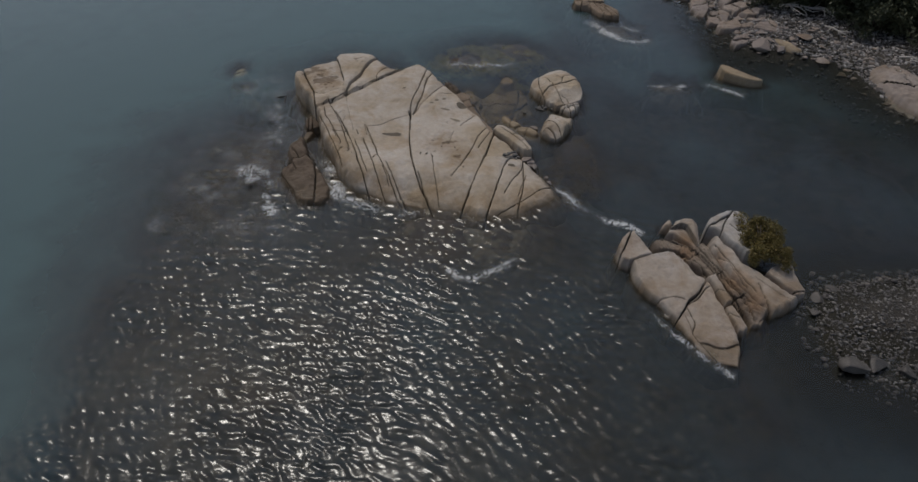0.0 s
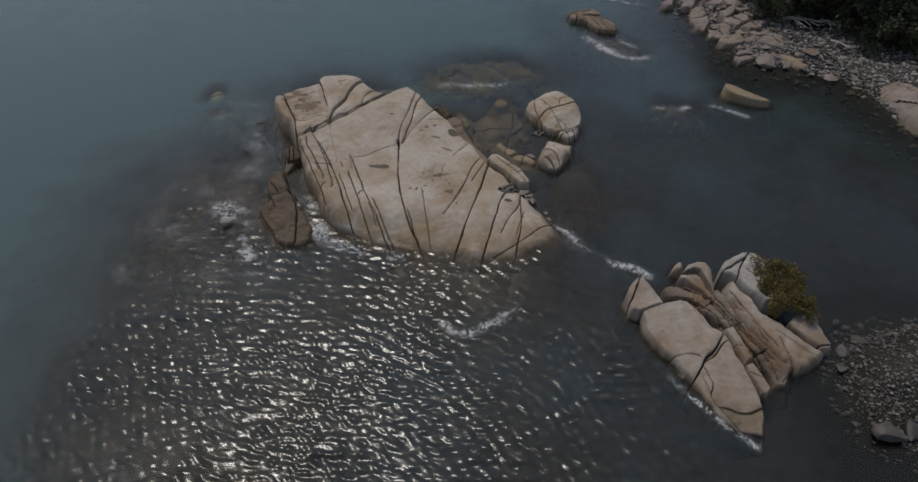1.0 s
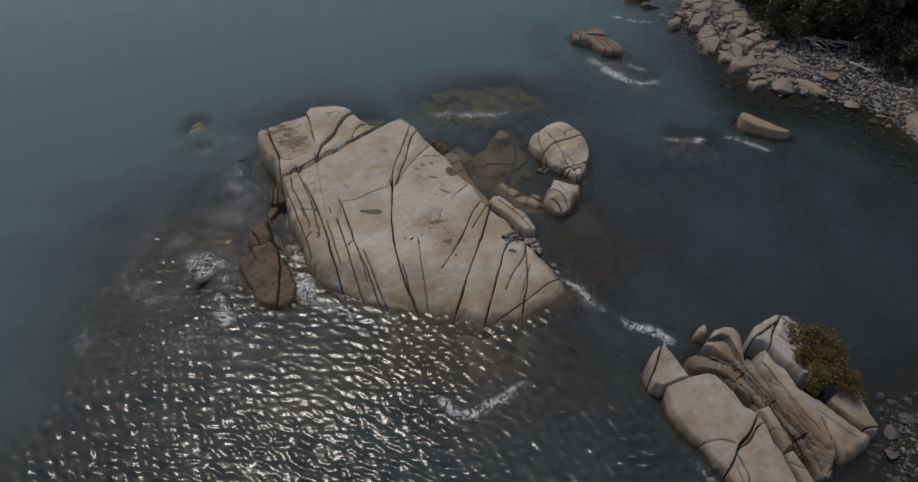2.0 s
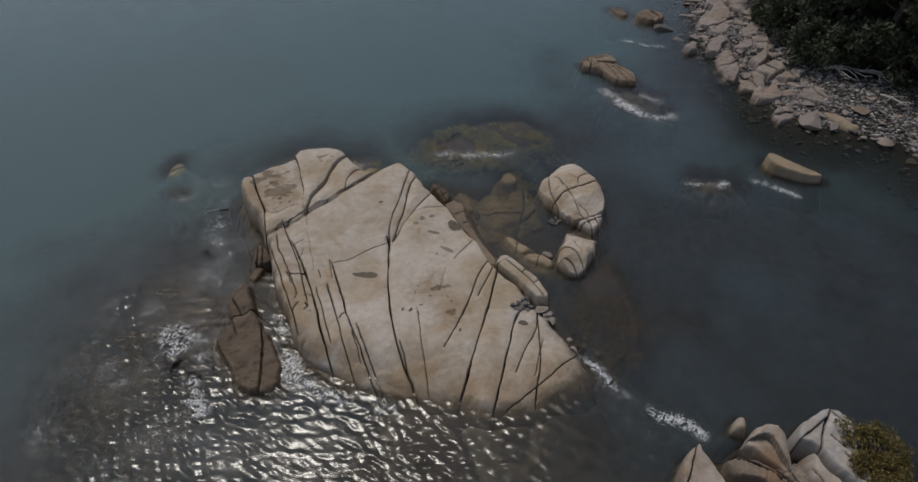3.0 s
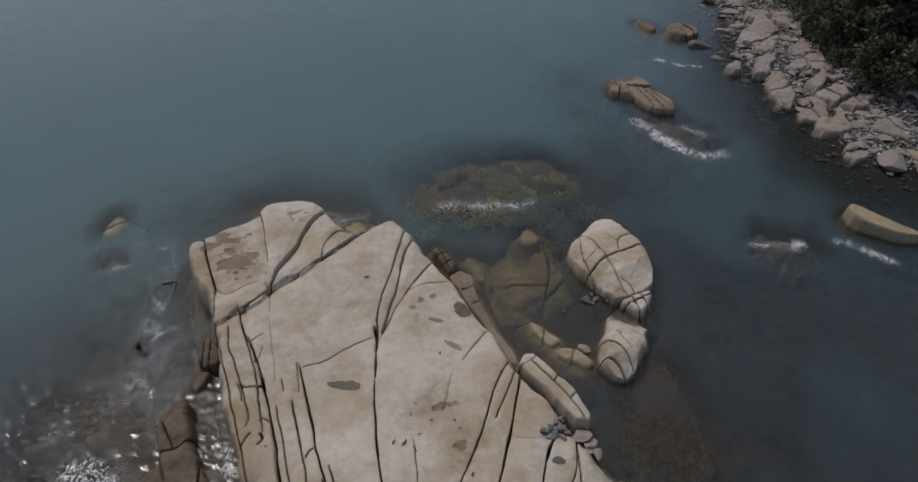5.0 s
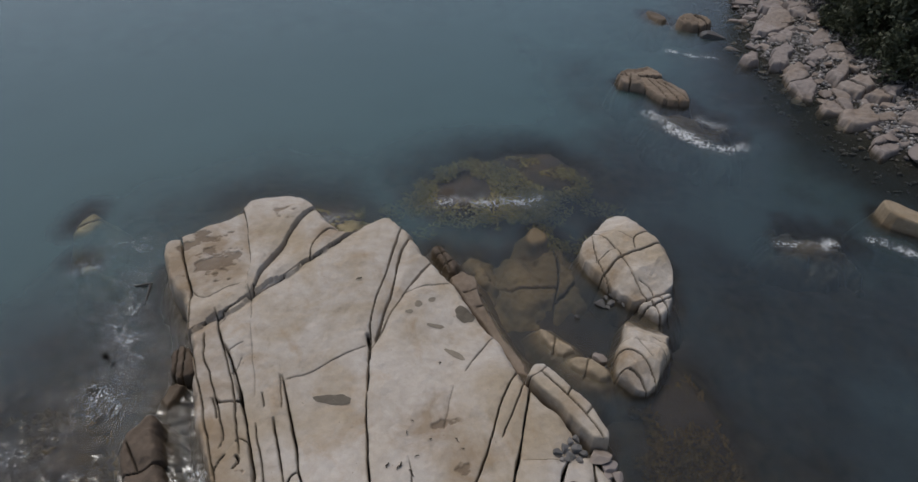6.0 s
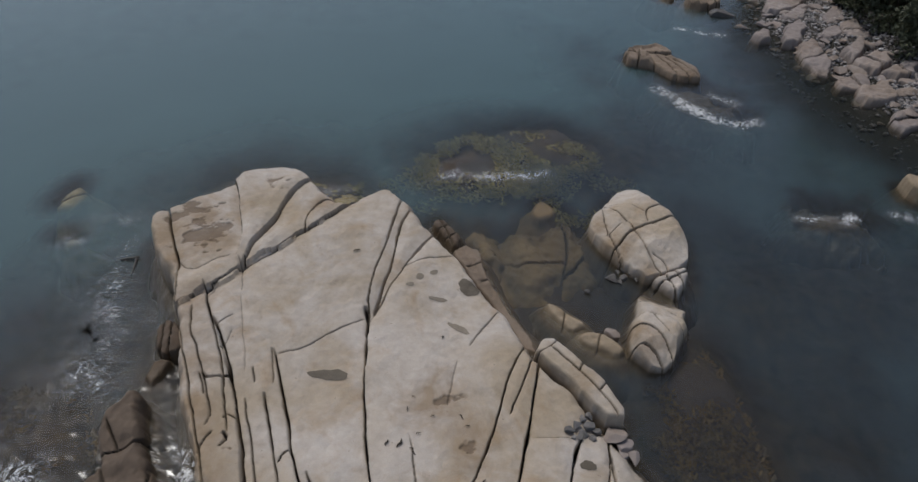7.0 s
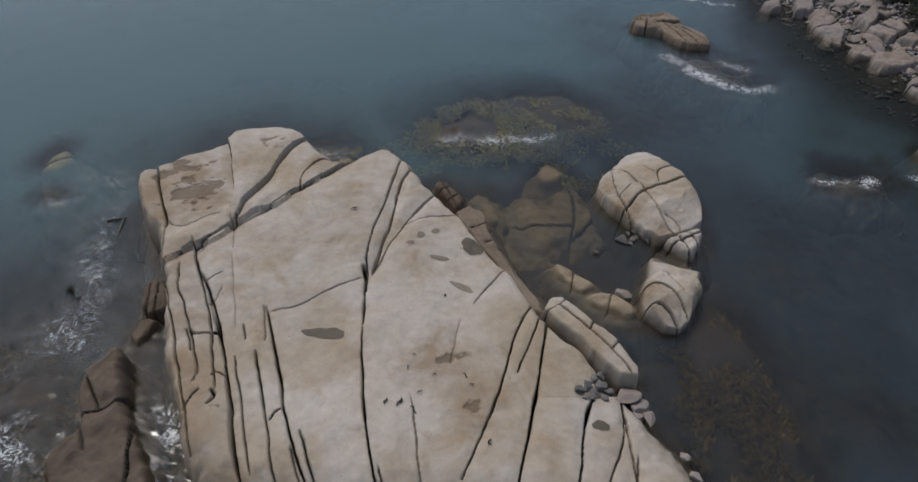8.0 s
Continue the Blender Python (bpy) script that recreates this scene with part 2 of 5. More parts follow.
def ground_material():
    m = Mat("sea bed and shore")
    p = m.place()
    sand = m.mix(m.ramp(m.noise(p, 0.8, 6, 0.65), 0.35, 0.65), (0.030, 0.027, 0.023), (0.060, 0.052, 0.043))
    weed = m.mix(m.ramp(m.noise(p, 2.2, 6, 0.7), 0.35, 0.7), (0.022, 0.017, 0.011), (0.105, 0.074, 0.040))
    bed = m.mix(m.ramp(m.noise(p, 0.45, 7, 0.68, 0.7), 0.42, 0.58), weed, (0.066, 0.052, 0.043))
    bed = m.mix(m.ramp(m.noise(p, 6.0, 4, 0.7), 0.55, 0.75, 0.0, 0.5), bed, (0.022, 0.020, 0.017))
    split = m.add("ShaderNodeSeparateXYZ")
    m.link(p, split.inputs[0])
    # bed near the shore coloured darker, standing in for the trees' dark reflection
    shore_reflection = m.math("MULTIPLY", m.ramp(m.math("ADD", split.outputs["Z"], m.math("MULTIPLY", m.noise(p, 1.0, 6, 0.7), 0.3)), -0.75, -0.3), m.ramp(split.outputs["X"], 7.5, 9.5))
    bed = m.mix(m.math("MULTIPLY", shore_reflection, 0.85), bed, (0.011, 0.012, 0.008))
    col = m.mix(m.ramp(split.outputs["Z"], 0.10, 0.32), bed, sand)
    litter = m.mix(m.ramp(m.noise(p, 3.0, 5, 0.7), 0.4, 0.6), (0.035, 0.028, 0.018), (0.07, 0.06, 0.03))
    col = m.mix(m.ramp(split.outputs["Z"], 0.75, 1.1), col, litter)
    m.principled(col, 0.85, m.bump(m.noise(p, 5.0, 8, 0.7), 0.8, 0.08), 0.25)
    return m.m


GROUND = ground_material()


# ---- helpers for shapes ----
def vnoise(x, y, cell, seed):
    """Smooth value noise on a lattice, -1 to 1."""
    table = np.random.RandomState(seed).rand(256, 256)
    u, v = x / cell + 57.3, y / cell + 91.7
    i, j = np.floor(u).astype(int), np.floor(v).astype(int)
    fu, fv = u - i, v - j
    fu, fv = fu * fu * (3 - 2 * fu), fv * fv * (3 - 2 * fv)
    i0, i1, j0, j1 = i % 256, (i + 1) % 256, j % 256, (j + 1) % 256
    a = table[i0, j0] * (1 - fu) + table[i1, j0] * fu
    b = table[i0, j1] * (1 - fu) + table[i1, j1] * fu
    return (a * (1 - fv) + b * fv) * 2 - 1


def fbm(x, y, cell, seed, octaves=4, gain=0.5):
    total, amp = 0, 1.0
    for k in range(octaves):
        total = total + amp * vnoise(x, y, cell / 2 ** k, seed + k)
        amp *= gain
    return total


def chaikin(pts, times, closed=True):
    pts = np.array(pts, float)
    for _ in range(times):
        nxt = np.roll(pts, -1, 0) if closed else pts[1:]
        cur = pts if closed else pts[:-1]
        cut = np.stack([cur * 0.75 + nxt * 0.25, cur * 0.25 + nxt * 0.75], 1).reshape(-1, 2)
        pts = cut if closed else np.vstack([pts[:1], cut, pts[-1:]])
    return pts


def line_distance(x, y, pts):
    """Distance to an open polyline, and how far along it (0 to 1) the nearest point lies."""
    best, where = np.full(x.shape, 1e9), np.zeros(x.shape)
    seg = np.linalg.norm(np.diff(pts, axis=0), axis=1)
    run, total = np.concatenate([[0], np.cumsum(seg)]), max(seg.sum(), 1e-6)
    for k in range(len(pts) - 1):
        (ax, ay), (bx, by) = pts[k], pts[k + 1]
        dx, dy = bx - ax, by - ay
        s = np.clip(((x - ax) * dx + (y - ay) * dy) / (dx * dx + dy * dy + 1e-12), 0, 1)
        d = np.hypot(x - ax - s * dx, y - ay - s * dy)
        near = d < best
        best = np.where(near, d, best)
        where = np.where(near, (run[k] + s * seg[k]) / total, where)
    return best, where


def inside_distance(x, y, pts):
    """Signed distance to a closed outline, positive inside."""
    ring = np.vstack([pts, pts[:1]])
    d, _ = line_distance(x, y, ring)
    odd = np.zeros(x.shape, bool)
    for (ax, ay), (bx, by) in zip(ring[:-1], ring[1:]):
        if ay != by:
            odd ^= ((ay > y) != (by > y)) & (x < (bx - ax) * (y - ay) / (by - ay) + ax)
    return np.where(odd, d, -d)


def mesh_from(name, verts, faces, material, smooth=True):
    me = bpy.data.meshes.new(name)
    verts, faces = np.asarray(verts, np.float32), np.asarray(faces, np.int32)
    n = faces.shape[1]
    me.vertices.add(len(verts))
    me.vertices.foreach_set("co", verts.ravel())
    me.loops.add(faces.size)
    me.loops.foreach_set("vertex_index", faces.ravel())
    me.polygons.add(len(faces))
    me.polygons.foreach_set("loop_start", np.arange(0, faces.size, n, dtype=np.int32))
    me.polygons.foreach_set("loop_total", np.full(len(faces), n, np.int32))
    me.polygons.foreach_set("use_smooth", np.full(len(faces), smooth))
    me.update(calc_edges=True)
    me.materials.append(material)
    return me


def part(name, me, parent, label="", category=""):
    ob = new(name, me)
    ob.parent = parent
    if label:
        ob["label"] = label
    return ob


def grid_faces(nx, ny):
    i, j = np.meshgrid(np.arange(nx - 1), np.arange(ny - 1), indexing="ij")
    a = (i * ny + j).ravel()
    return np.stack([a, a + ny, a + ny + 1, a + 1], 1)


def regions(mask):
    """Connected areas of a mask, numbered from 1, by runs of cells."""
    lab, links = np.zeros(mask.shape, int), [0]

    def root(a):
        while links[a] != a:
            a = links[a]
        return a

    before = []
    for r in range(mask.shape[0]):
        edge = np.flatnonzero(np.diff(np.concatenate([[0], mask[r].astype(int), [0]])))
        now = []
        for s, e in zip(edge[::2], edge[1::2]):
            hit = [root(k) for ps, pe, k in before if ps < e and s < pe]
            if hit:
                k = min(hit)
                for o in hit:
                    links[o] = k
            else:
                k = len(links)
                links.append(k)
            lab[r, s:e] = k
            now.append((s, e, k))
        before = now
    return np.array([root(a) for a in range(len(links))])[lab]


def spread(lab, times, mask=None):
    """Grows numbered areas over the unnumbered cells of a mask."""
    for _ in range(times):
        hole = (lab == 0) if mask is None else (lab == 0) & mask
        if not hole.any():
            break
        for axis, step in ((0, 1), (0, -1), (1, 1), (1, -1)):
            near = np.roll(lab, step, axis)
            lab = np.where((lab == 0) & hole, near, lab)
    return lab


FIELDS = {}


def outcrop(name, outline, cracks, top, material, label, edge=0.35, apron=1.2, step=0.03, seed=1, rough=0.05,
            floor=-1.1, corners=2, warp=0.05, group="", category="rock", piece="rock_slab", power=2.0, strata=None, stains=(), chips=0.0, facets=0, settle=0.035, scales=(), rusts=()):
    """A rock: a domed mass within an outline, parted by cracks into slabs that are parts of it.
    cracks: (points, width, depth, shoulder, and how far the left side stands above the right). top, edge, apron: numbers or
    functions of x, y. scales: spots where thin scales have fallen off."""
    ring = chaikin(outline, corners)
    lo, hi = ring.min(0) - 0.75, ring.max(0) + 0.75
    xs, ys = np.arange(lo[0], hi[0], step), np.arange(lo[1], hi[1], step)
    x, y = np.meshgrid(xs, ys, indexing="ij")
    wx, wy = x + warp * fbm(x, y, 0.6, seed + 40, 4, 0.6), y + warp * fbm(x, y, 0.6, seed + 50, 4, 0.6)
    d = inside_distance(wx, wy, ring)
    value = lambda f: f(x, y) if callable(f) else f
    h, r, a, power = value(top), value(edge), value(apron), value(power)
    u = np.clip(d / r, 0, 1)
    z = h * np.clip(1 - (1 - u) ** power, 0, 1) ** (1 / power) - a * np.clip(-d, 0, None) - 1.6 * np.clip(-d - 0.1, 0, None) ** 2
    z = z + rough * fbm(x, y, 1.1, seed, 4) * np.clip(d / 0.3 + 0.4, 0.2, 1) + rough * 0.28 * fbm(x, y, 0.22, seed + 9, 3)
    cutter, mid = np.random.RandomState(seed + 7), ring.mean(0)
    for k in range(facets):
        turn = 2 * math.pi * (k + cutter.uniform(-0.3, 0.3)) / facets
        reach = (x - mid[0]) * math.cos(turn) + (y - mid[1]) * math.sin(turn)
        extent = ((ring - mid) @ np.array([math.cos(turn), math.sin(turn)])).max()
        bent = reach - extent * cutter.uniform(0.25, 0.75) + 0.05 * fbm(x, y, 0.5, seed + 20 + k, 3)
        z = np.minimum(z, h * (1.0 + 0.04 * cutter.randn()) - cutter.uniform(0.25, 0.8) * bent)
    if chips:
        ridge = 1 - np.abs(fbm(x, y, 0.38, seed + 91, 4, 0.55))
        z = z + chips * (np.minimum(ridge, 0.86) - 0.7) * np.clip(d / 0.1, 0.2, 1)
    if strata:
        turn, gap, amount = strata
        run = (x * math.cos(radians(turn)) + y * math.sin(radians(turn)) + 0.25 * fbm(x, y, 0.9, seed + 60, 3)) / gap
        z = z + amount * ((run % 1.0) ** 1.6 - 0.4) * (0.6 + 0.8 * vnoise(x, y, 0.8, seed + 61)) * np.clip(d / 0.15, 0, 1)
    parted, shaded, seam_shade = np.zeros(x.shape, bool), np.zeros(x.shape, bool), np.zeros(x.shape)
    cx, cy = x + 0.014 * fbm(x, y, 0.3, seed + 70, 3), y + 0.014 * fbm(x, y, 0.3, seed + 80, 3)
    for pts, width, depth, shoulder, *rise in cracks:
        depth = depth * min(1.0, 0.45 + (width / 0.06) ** 2 * 0.6)
        line = chaikin(pts, 2, False)
        (ax, ay), (bx, by) = line.min(0) - 0.9, line.max(0) + 0.9
        i0, i1, j0, j1 = *np.searchsorted(xs, (ax, bx)), *np.searchsorted(ys, (ay, by))
        if i1 - i0 < 2 or j1 - j0 < 2:
            continue
        box = (slice(i0, i1), slice(j0, j1))
        c, s = line_distance(cx[box], cy[box], line)
        taper = np.clip(np.minimum(s, 1 - s) * 9 + 0.35, 0, 1)
        gape = np.clip(0.74 + 0.55 * fbm(x[box], y[box], 0.7, seed + 5, 3), 0.36, 1.2)
        wide = np.maximum(width * 0.5 * (0.6 + 0.4 * taper) * gape, step * 0.8)
        core = np.clip(1 - c / wide, 0, 1)
        z[box] -= 1.5 * depth * taper * np.clip(gape * 1.25, 0.25, 1) * np.minimum(core * 2.4, 1) + shoulder * (0.4 if shoulder < 0.09 else 0.7) * taper * np.exp(-(c / (0.05 + shoulder * 1.1)) ** 2)
        if rise:
            near = np.argmin(np.abs(s[..., None] - np.linspace(0, 1, len(line))), -1)
            way = np.gradient(line, axis=0)[near]
            left = way[..., 0] * (cy[box] - line[near][..., 1]) - way[..., 1] * (cx[box] - line[near][..., 0]) > 0
            lift = abs(rise[0]) * taper * np.exp(-(c / 0.42) ** 2)
            z[box] += np.where(left == (rise[0] > 0), lift, 0) * np.clip(d[box] / 0.15, 0, 1)
        parted[box] |= c < wide * 0.75
        # mask for the crack shade that the material puts into its colour
        seam_shade[box] = np.maximum(seam_shade[box], np.clip(1.35 - c / np.maximum(wide * 0.8, step * 0.9), 0, 1) * np.clip(taper * 1.3, 0, 1) * min(1.0, width / 0.03))
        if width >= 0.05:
            shaded[box] |= (c < np.maximum(wide * 0.62, step * 0.85)) & (taper > 0.5)
    lab = regions((~parted) & (d > -0.05))
    counts = np.bincount(lab.ravel())
    lab[counts[lab] < 0.06 / step ** 2] = 0
    if lab.max() == 0:
        lab[:] = 1
    lab = spread(lab, 400)
    for k in range(1, lab.max() + 1):
        own = lab == k
        if own.any() and lab.max() > 1:
            sx, sy = x[own].mean(), y[own].mean()
            drop = settle * cutter.randn() + settle * 0.6 * ((x[own] - sx) * cutter.randn() + (y[own] - sy) * cutter.randn())
            z[own] += np.clip(drop, -1.6 * settle, 1.6 * settle) * np.clip(d[own] / 0.2, 0, 1)
    faces = grid_faces(len(xs), len(ys))
    verts = np.stack([x, y, z], 2).reshape(-1, 3)
    high = verts[faces, 2].max(1) > floor
    plan = lab[:-1, :-1].copy()
    solid = high.reshape(plan.shape)
    plan[~solid] = 0
    for _ in range(3):
        for k in np.unique(plan[plan > 0]):
            own = plan == k
            bits = regions(own)
            sizes = np.bincount(bits.ravel())
            sizes[0] = 0
            if (sizes > 0).sum() > 1:
                plan[own & (bits != sizes.argmax())] = 0
        plan = spread(plan, 80, solid)
        plan[~solid] = 0
    for k in np.unique(plan[plan > 0]):
        bits = regions(plan == k)
        sizes = np.bincount(bits.ravel())
        sizes[0] = 0
        plan[(plan == k) & (bits != sizes.argmax())] = 0
    high = high & (plan.ravel() > 0)
    flab = plan.ravel()
    tint_layers = {"seam_shade": seam_shade} if len(cracks) else {}
    for layer, spots_ in (("stain", stains), ("rust", rusts)):
        amount = np.zeros(x.shape)
        for sx, sy, sr in spots_:
            amount = np.maximum(amount, np.clip(1.2 - np.hypot(x - sx, y - sy) / sr, 0, 1))
        if len(spots_):
            tint_layers[layer] = amount
    if len(scales):
        where = np.zeros(x.shape)
        for sx, sy, sr in scales:
            where = np.maximum(where, np.clip(1.5 - 1.5 * np.hypot(x - sx, y - sy) / sr, 0, 1))
        ragged = fbm(x + 0.4 * y, 1.7 * y - 0.5 * x, 0.62, seed + 33, 5, 0.58)
        tint_layers["flake"] = np.clip((0.55 * ragged + 0.42 * where - 0.44) * 12, 0, 1) * np.clip(where * 4, 0, 1)
        z -= 0.03 * tint_layers["flake"] * np.clip(d / 0.2, 0, 1)
        verts[:, 2] = z.ravel()
    crack_dark = shaded.ravel()[faces].sum(1) >= 3
    loose, fresh = crack_dark.reshape(plan.shape), plan.max() + 1
    for k in np.unique(plan[plan > 0]):
        bits = regions((plan == k) & ~loose)
        sizes = np.bincount(bits.ravel())
        for b in range(1, len(sizes)):
            if sizes[b] < 60:
                crack_dark |= (bits == b).ravel()
            elif b != 1 + sizes[1:].argmax():
                plan[bits == b] = fresh
                fresh += 1
    flab = plan.ravel()
    base = new(name)
    centre = np.array([*(ring.mean(0)), 0.0])
    base.location = centre
    for k in np.unique(flab[high]):
        use = faces[high & (flab == k) & ~crack_dark]
        if len(use) < 4:
            continue
        ids, inv = np.unique(use, return_inverse=True)
        me = mesh_from(piece, verts[ids] - centre, inv.reshape(use.shape), material)
        for layer, amount in tint_layers.items():
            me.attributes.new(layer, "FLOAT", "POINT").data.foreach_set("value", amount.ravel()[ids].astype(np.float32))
        part(piece, me, base)
    # dark strips added along wider cracks to stand in for deep shade
    use = faces[high & crack_dark]
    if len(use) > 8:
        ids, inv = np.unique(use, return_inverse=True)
        part("crack_shade_strip", mesh_from("crack_shade_strip", verts[ids] - centre, inv.reshape(use.shape), CRACK_SHADE), base, "dark damp grit packed in the cracks")["kind"] = "stuff"
    FIELDS[base.name] = (lo, step, z)
    tagged(base, label, category, group)
    return base


def blobs(seed, count, detail):
    """Some rounded, faceted stone shapes, as unit meshes (vertices, triangles)."""
    rng, made = np.random.RandomState(seed), []
    for _ in range(count):
        bm = bmesh.new()
        bmesh.ops.create_icosphere(bm, subdivisions=detail, radius=1.0)
        v = np.array([p.co[:] for p in bm.verts])
        f = np.array([[p.index for p in t.verts] for t in bm.faces])
        bm.free()
        for _ in range(11):
            n = rng.normal(size=3)
            n /= np.linalg.norm(n)
            cut = rng.uniform(0.38, 0.72)
            over = np.clip(v @ n - cut, 0, None)
            v = v - np.outer(over * 0.97, n)
        k = rng.normal(size=(4, 3)) * 2.2
        v = v * (1 + 0.03 * np.sin(v @ k.T + rng.rand(4) * 6).sum(1))[:, None]
        made.append((v, f))
    return made


def tube(bm, pts, radii, sides=6):
    """Adds a tapered round branch along points."""
    rings = []
    for k, (p, r) in enumerate(zip(pts, radii)):
        p = Vector(p)
        way = Vector(pts[min(k + 1, len(pts) - 1)]) - Vector(pts[max(k - 1, 0)])
        q = way.to_track_quat("Z", "Y")
        rings.append([bm.verts.new(p + q @ Vector((r * math.cos(a), r * math.sin(a), 0)))
                      for a in (2 * math.pi * i / sides for i in range(sides))])
    for a, b in zip(rings, rings[1:]):
        for i in range(sides):
            bm.faces.new((a[i], a[(i + 1) % sides], b[(i + 1) % sides], b[i]))
    bm.faces.new(rings[0][::-1])
    bm.faces.new(rings[-1])


def bm_mesh(name, bm, material):
    for f in bm.faces:
        f.smooth = True
    me = bpy.data.meshes.new(name)
    bm.to_mesh(me)
    bm.free()
    me.materials.append(material)
    return me


# ---- ground: sea bed, shore and land in one sheet ----
SHORE = chaikin([(17, 66), (14.8, 47), (14.3, 40.5), (13.1, 38), (13.7, 35.8), (14.0, 33.8), (14.4, 31.6), (14.7, 30), (15.3, 28.9), (17.0, 28.5),
                 (18.5, 28.0), (18.9, 26.5), (19.0, 24.8), (19.3, 22.8), (20.6, 21), (25, 18.6), (27, 16), (23, 13.8), (16, 12.7), (11.4, 12.3),
                 (10.6, 11.4), (10.3, 9.9), (10.7, 9.1), (12.2, 8.6), (16, 7.8), (24, 4), (60, -30), (900, -400), (900, 900), (60, 200)], 2)
SHELF = chaikin([(-8.2, 23.4), (-6.4, 25.0), (-3, 25.6), (1.5, 26.2), (5, 26.2), (5.5, 28), (5.0, 34), (7, 39), (13.5, 39), (14, 30), (18, 24), (18, 15), (13, 9), (14, 1), (4, -4), (-6, -3), (-10, 4), (-11, 12), (-10.5, 17), (-9.3, 20)], 2)


def ground_height(x, y):
    d = inside_distance(x, y, SHORE)
    land = np.where(d > 0, np.minimum(0.13 * d + 0.012 * d * d, 2.4 + 0.02 * d), np.maximum(0.30 * d, -2.9))
    s = inside_distance(x, y, SHELF) + 1.3 * fbm(x, y, 3.5, 33, 3)
    shelf = -0.80 - 0.5 * np.clip((x - 5) / 3, 0, 1) * np.clip((y - 22) / 4, 0, 1) - 0.42 * np.clip(1.0 - s, 0, None)
    sea = np.maximum(land, np.maximum(shelf, -2.9))
    reef = -0.22 - 0.10 * np.clip(np.hypot((x - 1.6) / 1.35, y - 28.2) - 1.2, 0, None) ** 2 * 3
    pad = -0.30 - 0.35 * np.clip(np.hypot((x - 4.6) / 0.55, (y - 19.0) / 1.6) - 1.3, 0, None)
    front = -0.34 - 0.3 * np.clip(np.hypot((x - 0.8) / 1.7, (y - 14.4)) - 1.3, 0, None)
    seaward = -0.55 - 0.45 * np.clip(np.hypot((x + 8.0) / 1.1, (y - 17.5) / 1.9) - 1.2, 0, None)
    back = -0.25 - 0.6 * np.clip(np.hypot((x + 4.6) / 1.5, y - 26.3) - 0.9, 0, None)
    sea = np.maximum(sea, np.where(d < -1, np.maximum.reduce([reef, pad, front, seaward, back]), sea))
    lumps = 0.13 * fbm(x, y, 0.9, 3, 5, 0.6) + 0.26 * fbm(x, y, 3.6, 13, 4, 0.55)
    return sea + lumps * np.clip(np.where(d > 0, 0.5 + d * 0.1, 0.25 + 0.25 * np.abs(d)), 0.2, 1)


def axis_lines(bands, far):
    """Grid lines: (start, end, step) bands in a row, then ever wider steps out to far."""
    mid = np.concatenate([np.arange(a, b, step) for a, b, step in bands])
    step, out = bands[-1][2], [bands[-1][1]]
    while out[-1] < far:
        step *= 1.35
        out.append(out[-1] + step)
    step, back = bands[0][2], [bands[0][0]]
    while back[-1] > -far:
        step *= 1.35
        back.append(back[-1] - step)
    return np.concatenate([back[:0:-1], mid, out])


gx, gy = axis_lines([(-16, 26, 0.16)], 1800), axis_lines([(2, 48, 0.16)], 1800)
X, Y = np.meshgrid(gx, gy, indexing="ij")
Z = ground_height(X, Y)
ground = new("ground", mesh_from("ground", np.stack([X, Y, Z], 2).reshape(-1, 3), grid_faces(len(gx), len(gy)), GROUND))
tagged(ground, "brown weedy sea bed rising to a stony wooded shore", "ground", kind="structure")


def on_ground(px, py):
    return float(ground_height(np.array([px]), np.array([py]))[0])


# ---- water ----
LEE = chaikin([(3.2, 17.5), (6.5, 14), (10, 12), (24, 10), (24, 34), (9, 38), (4, 31), (-3, 27.5), (-1, 24.5), (2, 20)], 2)
WAVES = []
wave_rng = np.random.RandomState(12)
for _ in range(90):
    length = 0.14 * 3.2 ** wave_rng.rand()
    turn = radians((84 if wave_rng.rand() < 0.6 else 52) + wave_rng.normal() * 15)
    WAVES.append((2 * math.pi / length * math.cos(turn), 2 * math.pi / length * math.sin(turn), wave_rng.rand() * 6.28, 0.036 * length / (2 * math.pi)))


def wave_height(x, y):
    """Short wind waves, calmer in the lee of the rocks and far out."""
    lee = inside_distance(x, y, LEE)
    ruffle = np.clip(0.8 - lee * 0.4, 0.06, 1.0) * np.clip(1.3 - (y - 18) * 0.06, 0.22, 1.0) * np.clip(1.25 + (x + 9) * 0.10, 0.35, 1)
    ruffle = ruffle * (0.8 + 0.45 * fbm(x, y, 2.6, 21, 3))
    ruffle = ruffle * np.clip((x + 10.9) / 1.5, 0, 1) * np.clip((7.9 - x) / 1.5, 0, 1) * np.clip((y - 3.9) / 0.5, 0, 1) * np.clip((22.8 - y) / 2.5, 0, 1)
    h = np.zeros(x.shape)
    for kx, ky, phase, amp in WAVES:
        h += amp * np.sin(kx * x + ky * y + phase)
    swell_ = 0.004 * fbm(x, y, 1.3, 71, 2) * np.clip(1 - lee * 0.3, 0.4, 1)
    return h * np.clip(ruffle, 0, 1.2) + swell_


